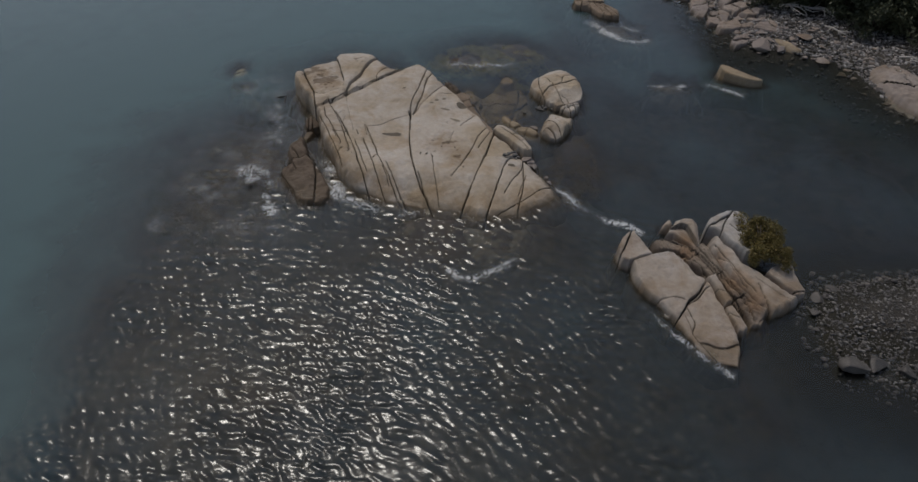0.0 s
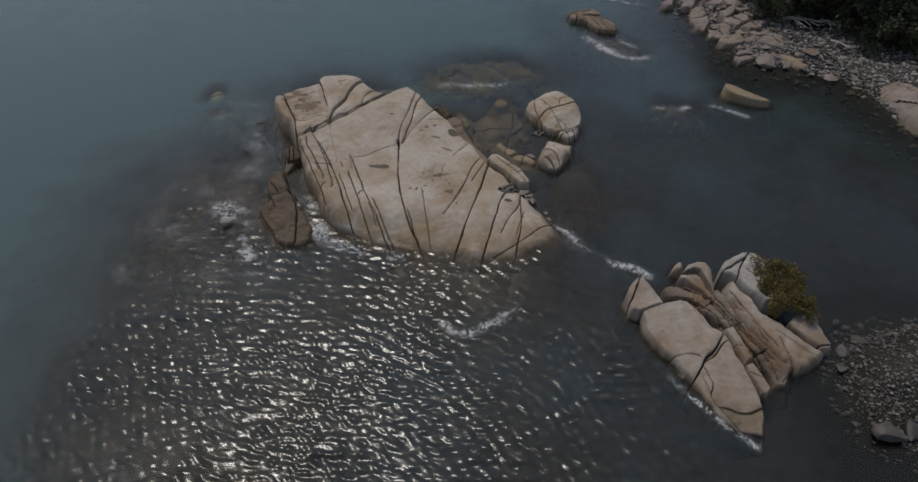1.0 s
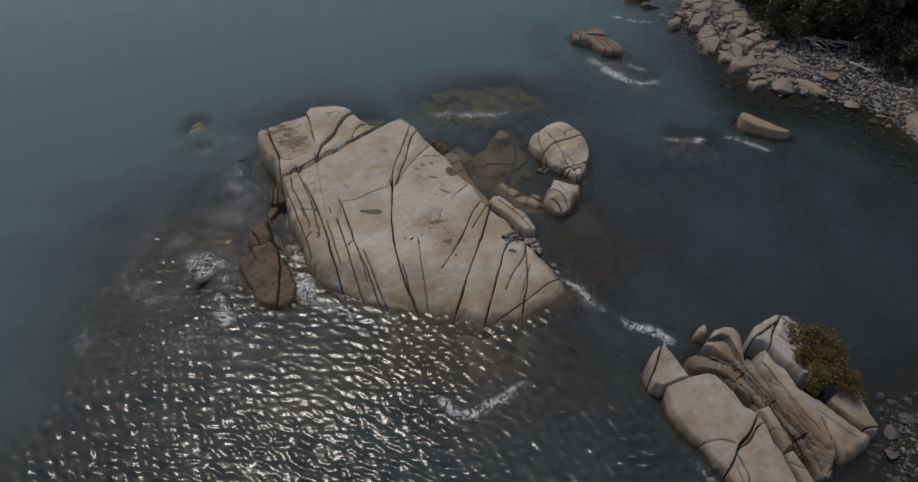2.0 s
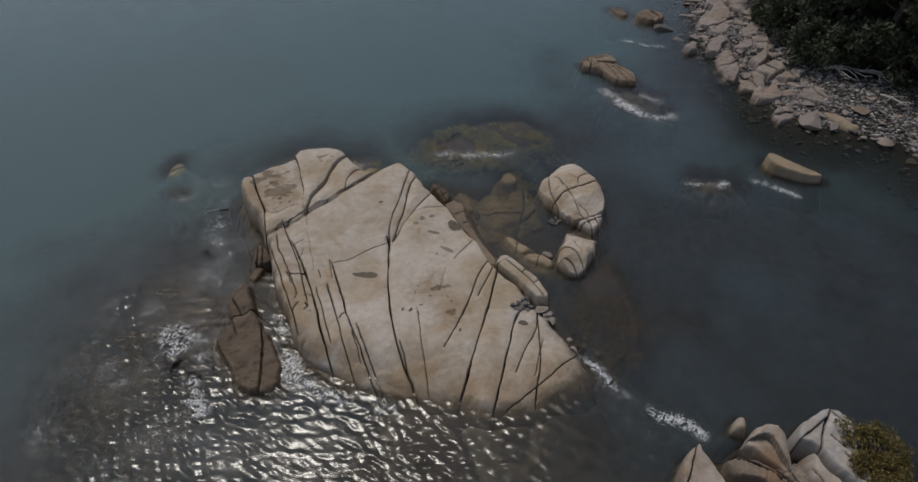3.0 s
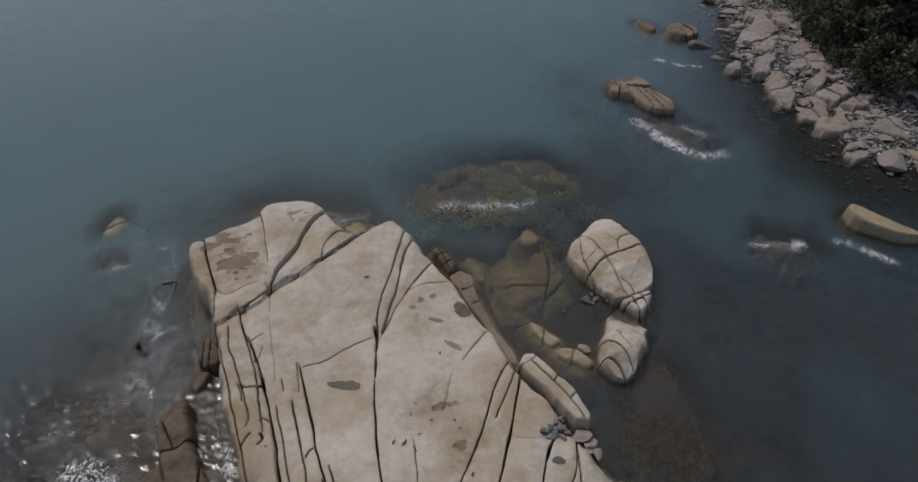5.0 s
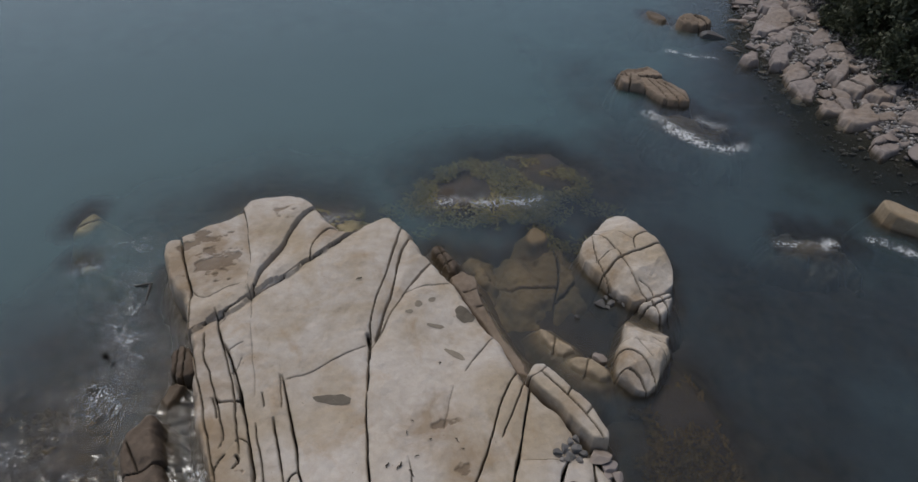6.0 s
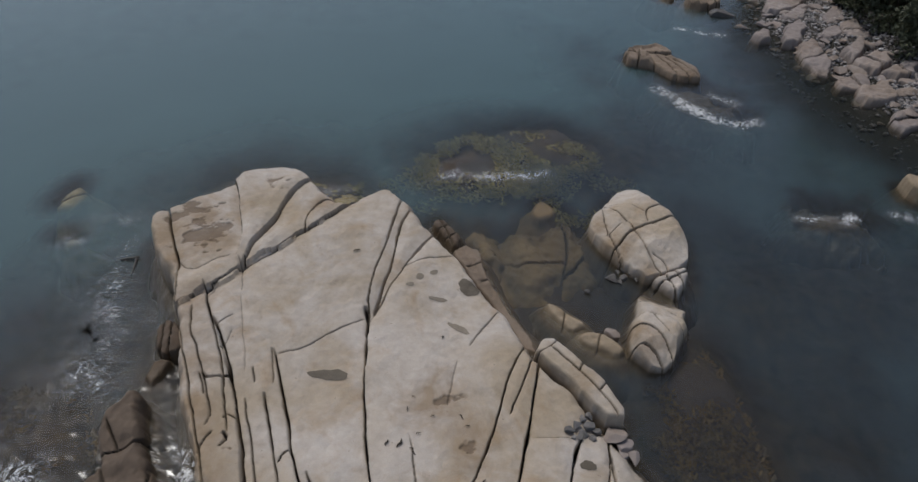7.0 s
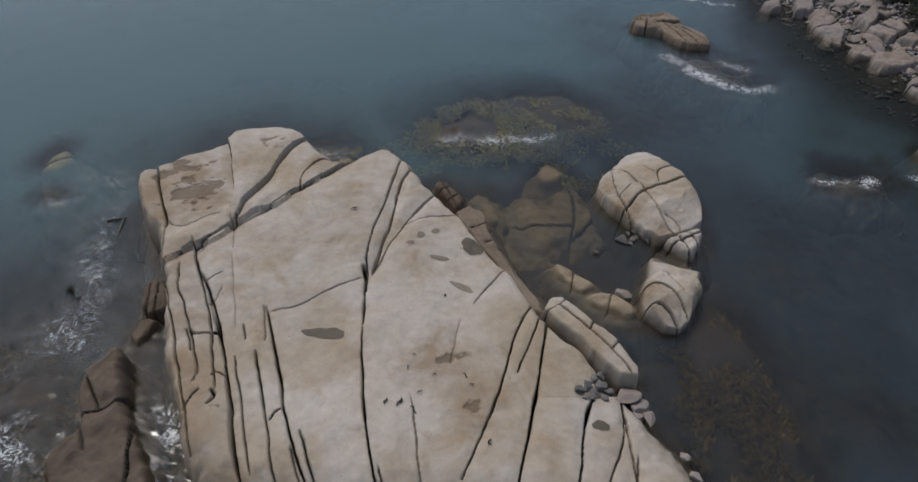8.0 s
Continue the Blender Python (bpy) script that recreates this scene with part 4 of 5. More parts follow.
outcrop("drowned_slab", [(-9.95, 24.65), (-9.8, 24.95), (-9.5, 24.9), (-9.4, 24.65), (-9.6, 24.5)], [], lambda x, y: 0.3 + 0 * x, GRANITE_REEF,
        "pale brown drowned rock laced with foam", 0.14, 1.6, 0.035, seed=58, rough=0.05).location.z -= 0.55
outcrop("drowned_slab", [(-7.1, 25.0), (-6.77, 26.0), (-6.3, 26.9), (-5.6, 27.4), (-4.5, 27.5), (-3.2, 27.1), (-2.2, 26.2), (-2.2, 25.4), (-4.0, 25.0)], [([(-5.5, 27.5), (-5.2, 26.2)], 0.05, 0.15, 0.06), ([(-3.4, 27.3), (-3.3, 26.0)], 0.05, 0.15, 0.06)], lambda x, y: 0.25 + 0 * x, GRANITE_REEF,
        "ochre drowned ledge behind the outcrop", 0.7, 0.7, 0.045, seed=59, rough=0.09, chips=0.08, warp=0.15).location.z -= 0.40
outcrop("drowned_slab", [(-2.2, 15.8), (-1.2, 13.9), (0.2, 13.2), (1.6, 13.5), (2.6, 14.6), (3.2, 16.2), (0.5, 16.2)], [], lambda x, y: 0.28 + 0 * x, GRANITE_BROWN,
        "brown drowned foot of the outcrop under water", 1.2, 0.4, 0.06, seed=61, rough=0.14, warp=0.25).location.z -= 0.62

# ---- the landward rocks ----
def tilted(z0, east, north, x0=7.5, y0=12.0):
    """A plane upper face: its height at a point and its rise to the east and north."""
    return lambda x, y: np.maximum(z0 + east * (x - x0) + north * (y - y0), 0.03)


LAND = dict(edge=0.07, step=0.02, chips=0.03, corners=0, warp=0.045, power=1.8, rough=0.025, settle=0.03)
outcrop("rock", [(5.12, 13.56), (5.26, 13.89), (5.4, 14.02), (5.77, 14.27), (5.83, 13.99), (5.95, 13.73), (6.05, 13.4), (6.1, 13.12), (5.49, 12.95), (5.32, 12.86), (5.15, 13.02)],
        [([(5.85, 14.45), (5.5, 13.91), (5.33, 13.49), (5.05, 13.05)], 0.04, 0.22, 0.05, -0.06)], tilted(0.55, 0.10, 0.12, 5.6, 13.5), GRANITE_PALE,
        "pointed pale granite block at the water's edge", apron=4.0, stains=[(5.3, 13.7, 0.7)], seed=63, **LAND)
outcrop("rock", [(5.45, 12.97), (5.85, 13.1), (6.2, 13.22), (6.54, 13.29), (6.8, 13.18), (7.04, 12.71), (7.26, 12.27), (7.45, 12.12), (7.56, 11.96), (7.64, 11.6), (7.68, 11.2), (7.78, 10.74), (7.87, 10.4), (7.85, 10.09),
                 (7.74, 9.75), (7.55, 9.3), (7.3, 9.35), (7.03, 9.45), (6.73, 9.73), (6.57, 10.13), (6.25, 10.73), (5.95, 11.44), (5.57, 11.88), (5.44, 12.41)],
        [([(7.6, 12.3), (7.32, 11.9), (7.13, 11.65), (6.74, 11.36), (6.5, 10.95), (6.1, 10.55)], 0.055, 0.28, 0.06, -0.05), ([(7.5, 11.85), (7.36, 11.8), (7.02, 11.45), (6.71, 11.28)], 0.04, 0.2, 0.04),
         ([(5.8, 11.45), (6.0, 11.48), (6.37, 11.5), (6.7, 11.36)], 0.026, 0.12, 0.03), ([(6.65, 11.25), (6.76, 10.87), (6.78, 10.64), (6.61, 10.34), (6.74, 10.06), (6.95, 9.65), (7.1, 9.3)], 0.034, 0.18, 0.05),
         ([(7.85, 9.95), (7.7, 9.92), (7.35, 9.79), (7.02, 9.93), (6.75, 10.05)], 0.024, 0.08, 0.04, -0.05), ([(6.57, 10.91), (6.63, 10.41)], 0.018, 0.06, 0.02), ([(6.7, 13.3), (7.0, 12.5), (7.3, 11.9)], 0.012, 0.03, 0.04)],
        tilted(0.40, 0.09, 0.17, 6.8, 12.0), GRANITE_PALE, "large sloping pale granite slab dipping into the sea", apron=4.0, seed=65,
        stains=[(7.3, 9.9, 1.0), (6.3, 10.6, 0.5), (5.6, 11.9, 0.5), (7.0, 9.5, 0.8), (6.9, 10.3, 0.5)], **LAND)
outcrop("rock", [(7.5, 12.24), (7.77, 12.33), (7.88, 11.86), (7.95, 11.25), (7.66, 11.14), (7.62, 11.52), (7.58, 11.94)], [([(7.5, 11.75), (7.9, 11.6)], 0.02, 0.1, 0.03)],
        tilted(0.52, 0.05, 0.10), GRANITE_PALE, "narrow granite block wedged between larger slabs", apron=4.0, stains=[(7.8, 11.4, 0.4)], seed=67, **LAND)
outcrop("rock", [(7.68, 11.12), (7.97, 11.22), (8.09, 10.86), (8.2, 10.4), (8.05, 10.2), (7.9, 10.3), (7.8, 10.68)], [([(7.7, 10.95), (8.05, 10.75)], 0.02, 0.1, 0.03)],
        tilted(0.36, 0.0, 0.16, 7.9, 11.0), GRANITE_PALE, "tapering granite block wedged between larger slabs", apron=4.0, stains=[(7.9, 10.5, 0.5)], seed=68, **LAND)
outcrop("rock", [(6.72, 14.18), (7.0, 14.46), (7.39, 14.6), (7.71, 14.54), (7.8, 14.31), (7.73, 13.81), (7.63, 13.5), (7.42, 13.5), (7.15, 13.75), (6.9, 14.0)],
        [([(6.6, 14.15), (7.0, 14.25), (7.34, 14.3), (7.51, 13.82), (7.6, 13.4)], 0.02, 0.06, 0.12, 0.16)], tilted(0.62, 0.05, 0.25, 7.3, 14.0), GRANITE_PALE,
        "upright tan granite boulder with a flat top", apron=4.0, stains=[(7.3, 13.7, 0.6)], rusts=[(7.2, 13.7, 0.5)], seed=69, **LAND)
outcrop("rock", [(6.78, 14.8), (7.02, 15.06), (7.2, 15.05), (7.2, 14.84), (7.12, 14.66), (6.92, 14.66)], [], 0.36, GRANITE_PALE, "small rounded boulder against a larger one",
        apron=4.0, seed=71, **{**LAND, "edge": 0.14, "corners": 1})
outcrop("rock", [(7.95, 14.1), (8.02, 14.38), (8.18, 14.57), (8.69, 14.8), (8.99, 14.9), (9.23, 14.82), (9.42, 14.48), (9.3, 14.07), (9.14, 13.64), (9.16, 13.19), (9.1, 13.02), (8.86, 12.98), (8.66, 13.23), (8.45, 13.55), (8.33, 13.84), (8.15, 14.0)],
        [([(9.1, 15.0), (8.85, 14.65), (8.6, 14.34), (8.35, 13.85)], 0.04, 0.2, 0.06, 0.05), ([(8.95, 14.8), (9.15, 14.46), (9.5, 14.36)], 0.035, 0.18, 0.05), ([(7.85, 14.05), (8.2, 14.25), (8.45, 14.4), (8.8, 14.62)], 0.022, 0.1, 0.06),
         ([(8.7, 14.2), (8.9, 13.9)], 0.05, 0.06, 0.03), ([(8.85, 13.8), (9.0, 13.5)], 0.04, 0.05, 0.03)],
        tilted(0.84, 0.03, 0.08, 8.7, 14.0), GRANITE_CHALK, "pale grey weathered granite block beneath a shrub", apron=4.0, seed=73, **LAND)
outcrop("rock", [(8.0, 13.86), (8.26, 14.0), (8.43, 13.62), (8.69, 13.24), (8.84, 12.74), (9.15, 12.46), (9.42, 12.1), (9.76, 11.77), (10.0, 11.5), (9.8, 11.28), (9.44, 11.1), (9.05, 11.0), (8.72, 11.3), (8.55, 11.8), (8.3, 12.15), (8.1, 12.75), (7.98, 13.37)],
        [([(8.92, 11.95), (8.95, 11.77), (8.97, 11.36), (9.05, 10.9)], 0.034, 0.18, 0.05), ([(8.05, 13.5), (8.3, 12.75), (8.6, 12.1), (8.8, 11.6)], 0.026, 0.14, 0.05), ([(8.1, 13.1), (8.35, 12.5), (8.62, 11.85)], 0.02, 0.12, 0.04),
         ([(8.9, 12.2), (9.3, 11.7), (9.75, 11.4)], 0.016, 0.05, 0.05), ([(8.35, 13.45), (8.55, 13.3)], 0.07, 0.05, 0.02)],
        tilted(0.58, 0.0, 0.14, 8.7, 12.6), GRANITE_PALE, "long pale granite slab stained rust-brown along its side", apron=4.0, rusts=[(8.15, 13.0, 0.4), (8.4, 12.2, 0.5), (8.7, 11.5, 0.5), (8.6, 12.0, 0.3)],
        stains=[(9.3, 11.3, 0.8), (9.0, 11.2, 0.5)], seed=75, **{**LAND, "edge": 0.2})
outcrop("rock", [(9.3, 12.46), (9.72, 12.72), (10.17, 12.91), (10.18, 12.54), (10.23, 12.09), (10.34, 11.8), (10.21, 11.64), (9.98, 11.64), (9.72, 11.93), (9.44, 12.25)], [([(9.8, 11.7), (10.05, 11.76), (10.4, 11.8)], 0.035, 0.16, 0.04, 0.04)],
        tilted(0.46, 0.0, 0.22, 9.9, 12.2), GRANITE_PALE, "purplish grey granite slab on the shore side", apron=4.0, stains=[(9.9, 12.0, 0.7)], seed=77, **LAND)
outcrop("rock", [(6.2, 13.88), (6.55, 14.0), (6.9, 13.95), (7.2, 13.7), (7.54, 13.5), (7.9, 13.75), (8.0, 13.5), (8.12, 12.84), (8.32, 12.2), (8.52, 11.85), (8.74, 11.42), (8.98, 11.08), (8.72, 10.6), (8.4, 10.6), (8.15, 11.0), (8.0, 11.48), (7.84, 12.0), (7.63, 12.39),
                 (7.3, 12.74), (7.1, 13.18), (6.8, 13.4), (6.33, 13.5)],
        [([(6.4, 13.9), (7.0, 13.7), (7.33, 13.45), (7.74, 12.73), (8.01, 11.9), (8.28, 10.9)], 0.05, 0.25, 0.03, 0.05), ([(7.06, 13.8), (7.64, 13.18), (7.97, 12.35), (8.34, 11.56), (8.5, 10.7)], 0.046, 0.25, 0.03, 0.06),
         ([(7.58, 13.52), (7.91, 12.73), (8.25, 11.9), (8.54, 11.2)], 0.045, 0.25, 0.03, 0.05), ([(6.9, 13.4), (7.5, 12.8), (7.95, 11.8), (8.2, 11.0)], 0.036, 0.2, 0.02), ([(7.3, 13.1), (7.6, 13.3)], 0.03, 0.15, 0.02), ([(7.7, 12.3), (8.1, 12.5)], 0.03, 0.15, 0.02), ([(8.0, 11.4), (8.5, 11.6)], 0.03, 0.15, 0.02)],
        tilted(0.30, 0.0, 0.09), GRANITE_RUST, "splintered rust-brown rock filling a cleft between slabs", 0.08, 1.6, 0.02, chips=0.06, seed=79, rough=0.04, corners=0, warp=0.07, strata=(28, 0.10, 0.12), rusts=[(7.2, 13.3, 0.5), (8.2, 12.0, 0.5), (8.6, 11.2, 0.4)])
# ---- rocks farther off ----
outcrop("rock", [(12.23, 25.8), (12.27, 26.3), (12.42, 26.62), (12.7, 26.52), (13.05, 26.1), (13.6, 25.65), (13.98, 25.3), (14.0, 25.1), (13.4, 25.1), (12.8, 25.4)], [], lambda x, y: 0.44 - 0.09 * (x - 12.6), GRANITE_GOLD,
        "smooth golden wedge-shaped rock in the shallows", 0.07, 2.4, 0.022, seed=81, rough=0.015, corners=1, power=2.0, warp=0.02)
outcrop("rock", [(6.61, 35.0), (6.8, 35.3), (7.27, 35.5), (7.98, 35.85), (8.3, 35.4), (8.5, 34.4), (8.98, 33.46), (8.85, 32.95), (8.36, 33.0), (7.98, 33.2), (7.54, 33.95), (7.04, 34.2), (6.65, 34.45)],
        [([(6.6, 35.1), (7.2, 34.9), (7.5, 34.5), (7.5, 33.8)], 0.07, 0.3, 0.08, 0.06), ([(7.4, 35.0), (8.0, 34.9), (8.6, 34.6)], 0.07, 0.28, 0.08, 0.10), ([(7.75, 34.7), (8.0, 34.0), (8.1, 33.1)], 0.055, 0.25, 0.05), ([(8.05, 34.6), (8.3, 33.9), (8.5, 32.9)], 0.055, 0.25, 0.05), ([(8.3, 34.4), (8.6, 33.7), (8.8, 33.0)], 0.045, 0.22, 0.04), ([(7.0, 35.3), (7.1, 34.8), (6.95, 34.2)], 0.05, 0.22, 0.04)],
        lambda x, y: 0.30 + 0.05 * (y - 34.4), GRANITE_BROWN, "brown splintered rock awash away from the shore", 0.07, 2.6, 0.028, chips=0.05, seed=83, rough=0.04, corners=0, warp=0.08, settle=0.09)
outcrop("drowned_slab", [(7.3, 33.7), (8.0, 33.3), (8.9, 33.2), (9.6, 32.0), (9.7, 30.9), (9.0, 30.4), (8.2, 31.2), (7.4, 32.4)], [], lambda x, y: 0.22 + 0 * x, GRANITE_BROWN, "brown drowned foot of the splintered rock", 0.6, 0.4, 0.05, seed=84, rough=0.10, warp=0.3).location.z -= 0.50
outcrop("drowned_slab", [(9.2, 25.6), (10.2, 25.9), (11.0, 25.3), (10.6, 24.7), (9.4, 24.8)], [], lambda x, y: 0.2 + 0 * x, GRANITE_BROWN, "red-brown drowned rock under a curl of foam", 0.5, 0.4, 0.05, seed=86, rough=0.10, warp=0.3).location.z -= 0.46
outcrop("rock", [(10.7, 40.9), (11.3, 41.7), (11.75, 41.85), (12.35, 41.2), (12.25, 40.3), (11.5, 40.0), (10.9, 40.4)], [([(11.0, 41.5), (11.5, 40.8), (11.6, 39.9)], 0.05, 0.2, 0.05), ([(11.7, 41.9), (12.0, 41.0), (12.0, 40.1)], 0.05, 0.2, 0.05)], 0.34, GRANITE_BROWN,
        "low brown rock off a stony point", 0.14, 1.2, 0.035, seed=85, chips=0.06, rough=0.05, power=2.2, strata=(25, 0.3, 0.12))
outcrop("rock", [(9.63, 42.58), (10.16, 42.42), (10.59, 41.42), (10.0, 40.95)], [], 0.16, GRANITE_WET, "thin dark ledge of rock awash", 0.15, 0.9, 0.04, seed=87, rough=0.05)
SHORE_SLABS = [
    ("cracked pale granite slab at the water's edge", 0.46, [(13.64, 35.88), (14.4, 35.99), (14.36, 34.89), (14.22, 34.02), (13.71, 33.3), (13.31, 33.39), (13.27, 34.53)], [(13.2, 34.6), (13.9, 34.7), (14.4, 35.0)]),
    ("low brown-edged granite slab at the water's edge", 0.34, [(13.66, 32.74), (14.54, 33.2), (15.0, 32.82), (14.87, 32.37), (14.15, 32.02), (13.65, 32.29)], [(14.3, 33.2), (14.4, 32.0)]),
    ("smooth tan block of granite at the water's edge", 0.46, [(14.06, 31.93), (15.02, 32.46), (15.28, 32.14), (15.09, 31.29), (14.42, 30.97), (13.87, 31.1), (13.8, 31.51)], None),
    ("broad cracked granite slab in the shallows", 0.34, [(14.14, 30.11), (15.14, 30.8), (15.96, 30.88), (15.56, 30.1), (14.8, 29.55), (14.25, 29.27), (14.09, 29.67)], [(14.0, 29.9), (14.9, 30.1), (15.8, 30.5)]),
    ("grey rounded granite boulder at the water's edge", 0.62, [(13.35, 36.74), (13.91, 37.34), (14.54, 37.65), (14.51, 36.92), (13.92, 35.99), (13.35, 35.77), (13.09, 35.99)], None),
    ("small dark granite boulder at the water's edge", 0.40, [(12.18, 36.74), (12.78, 37.34), (13.11, 37.22), (12.79, 36.45), (12.34, 36.22)], None),
    ("broad flat pinkish granite ledge on the shore", 0.60, [(13.91, 39.84), (15.49, 41.7), (16.1, 41.47), (16.13, 40.49), (15.23, 39.49), (14.34, 39.08), (13.76, 39.15)], [(14.2, 40.3), (15.0, 40.2), (15.9, 40.0)]),
    ("flat pale granite slab among cobbles", 0.52, [(14.11, 38.54), (15.23, 39.49), (15.69, 39.28), (15.03, 38.28), (14.36, 38.09)], None),
    ("pinkish tan granite boulder among cobbles", 0.72, [(15.75, 38.28), (16.43, 38.94), (16.96, 38.94), (16.72, 37.96), (16.09, 37.46), (15.59, 37.46)], None),
    ("low grey granite boulder among cobbles", 0.58, [(14.61, 36.27), (15.23, 36.97), (15.97, 37.21), (15.81, 36.44), (15.0, 35.98)], None),
    ("long pinkish granite slab among cobbles", 0.70, [(16.03, 37.34), (16.85, 37.71), (16.84, 36.73), (16.77, 36.03), (16.18, 35.92), (15.89, 36.56)], [(15.9, 36.8), (16.9, 36.6)]),
    ("angular pale granite block among cobbles", 0.66, [(15.02, 35.05), (15.94, 35.92), (16.22, 35.59), (15.42, 34.47), (15.02, 34.22)], None),
    ("flat-topped cracked granite slab among cobbles", 0.60, [(14.92, 34.02), (15.91, 34.73), (16.4, 34.57), (16.23, 33.77), (15.39, 33.14), (14.94, 33.34)], [(15.2, 34.3), (15.7, 33.8), (15.8, 33.2)]),
    ("pale pink granite slab on the cobble beach", 0.66, [(15.62, 33.24), (16.66, 33.81), (17.2, 33.52), (16.6, 32.76), (15.79, 32.68)], [(16.2, 33.6), (16.4, 32.6)]),
    ("squared pink granite block under the trees", 0.78, [(16.43, 35.59), (17.25, 36.2), (16.85, 35.31), (16.28, 34.99)], None),
    ("slanting brown granite slab up the shore", 0.84, [(16.48, 42.66), (17.53, 42.42), (17.7, 41.47), (16.7, 40.64), (16.27, 41.54)], [(16.4, 41.9), (17.6, 41.8)]),
    ("slanting brown granite slab up the shore", 0.74, [(15.32, 42.66), (16.34, 42.66), (16.2, 41.7), (15.49, 41.7), (15.06, 42.01)], None),
    ("pale granite boulder among cobbles", 0.78, [(16.97, 40.34), (17.84, 40.71), (17.69, 39.77), (16.96, 38.94), (16.59, 39.28)], None),
    ("broad pale granite boulder on the cobble beach", 0.66, [(15.5, 30.9), (16.1, 31.75), (16.8, 31.9), (17.05, 30.9), (16.9, 30.3), (16.1, 30.5)], [(16.6, 32.0), (16.5, 31.1), (17.1, 30.6)]),
]
for k, (what, high_, ring_, joint) in enumerate(SHORE_SLABS):
    outcrop("rock", ring_, [(joint, 0.045, 0.2, 0.06)] if joint else [], tilted(high_ * 0.72, 0.03, 0.07, ring_[0][0], ring_[0][1]), SHORE_STONE, what, 0.10, 3.5, 0.035, chips=0.05, seed=200 + 3 * k, rough=0.06, power=1.7, corners=0, warp=0.10, group="shore slabs")
outcrop("rock", [(16.0, 29.9), (16.5, 30.1), (17.1, 29.4), (17.4, 28.7), (16.9, 28.5), (16.3, 29.2)], [], 0.34, GRANITE_GOLD, "low orange-brown slab at the tide line", 0.3, 0.5, 0.045, seed=99, rough=0.06, corners=1)
outcrop("rock", [(19.2, 26.2), (20.2, 27.0), (21.8, 27.0), (23.0, 25.5), (22.4, 23.2), (20.4, 21.8), (19.5, 22.6), (19.2, 24.4)],
        [([(19.2, 25.0), (20.8, 24.6), (22.8, 24.9)], 0.05, 0.15, 0.04), ([(20.4, 26.8), (20.6, 24.6), (20.2, 22.0)], 0.04, 0.15, 0.04)], 0.36, SHORE_STONE, "flat orange-tan rock shelf beside the cobble beach", 0.3, 0.6, 0.05, seed=101, rough=0.10, chips=0.06)

# ---- the sheet of water ----
wx_ = axis_lines([(-22, -11, 0.18), (-11, 8, 0.033), (8, 22, 0.16)], 1800)
wy_ = axis_lines([(0, 4, 0.14), (4, 23, 0.033), (23, 46, 0.15)], 1800)
X, Y = np.meshgrid(wx_, wy_, indexing="ij")
calm = np.clip((X + 24) / 7, 0, 1) * np.clip((26 - X) / 13, 0, 1) * np.clip((48 - Y) / 15, 0, 1) * np.clip((Y + 4) / 7, 0, 1)
bottom = ground_height(X, Y)
for rock_name, (corner, cell, heights) in FIELDS.items():
    i = np.round((wx_ - corner[0]) / cell).astype(int)
    j = np.round((wy_ - corner[1]) / cell).astype(int)
    ii, jj = np.flatnonzero((i >= 0) & (i < heights.shape[0])), np.flatnonzero((j >= 0) & (j < heights.shape[1]))
    if len(ii) and len(jj):
        spot = np.ix_(ii, jj)
        bottom[spot] = np.maximum(bottom[spot], heights[np.ix_(i[ii], j[jj])] + bpy.data.objects[rock_name].location.z)
water_mesh = mesh_from("water", np.stack([X, Y, wave_height(X, Y) * calm], 2).reshape(-1, 3), grid_faces(len(wx_), len(wy_)), WATER)
water_mesh.attributes.new("water_depth", "FLOAT", "POINT").data.foreach_set("value", np.clip(-bottom, 0, 4).ravel().astype(np.float32))
tagged(new("water", water_mesh), "rippled grey-green sea water with sun glints", "water", kind="structure")

# ---- loose shore boulders ----
BLOBS = blobs(5, 7, 4)
BLOB_MESHES = {}


def boulder(x, y, size, flat=0.6, turn=0.0, shape=0, material=None, label="", name="boulder", group="shore boulders", z=None, long=1.25):
    material = material or SHORE_STONE
    key = (shape % 7, material.name)
    if key not in BLOB_MESHES:
        v, f = BLOBS[shape % 7]
        BLOB_MESHES[key] = mesh_from("boulder", v, f, material)
    ob = new(name, BLOB_MESHES[key])
    r = size / 2
    z = on_ground(x, y) if z is None else z
    ob.matrix_basis = Matrix.LocRotScale((x, y, z + r * flat * 0.45), Euler((0.15 * math.sin(shape * 2.1), 0.15 * math.cos(shape * 1.7), radians(turn))), (r * long, r, r * flat))
    return tagged(ob, label or "rounded pale granite boulder among beach cobbles", "boulder", group)


for k, (bx, by, bs) in enumerate([(12.1, 39.5, 1.15), (14.75, 30.95, 0.5), (15.4, 29.1, 1.0), (16.15, 39.7, 0.7), (18.4, 30.4, 0.6), (16.0, 29.6, 0.6), (15.45, 32.6, 0.5), (13.3, 38.2, 0.5), (14.9, 43.5, 1.2), (15.8, 44.6, 1.0), (16.6, 43.2, 0.9), (14.6, 45.5, 1.1), (14.9, 36.0, 0.5), (16.8, 34.5, 0.6)]):
    dark = k == 0
    boulder(bx, by, bs * 0.95, 0.48, k * 47, k, DARK_STONE if dark else SHORE_STONE,
            "dark rounded boulder standing in shallow water" if dark else "rounded pale granite boulder among beach cobbles", z=max(on_ground(bx, by), -0.15))
rng = np.random.RandomState(8)
made = 0
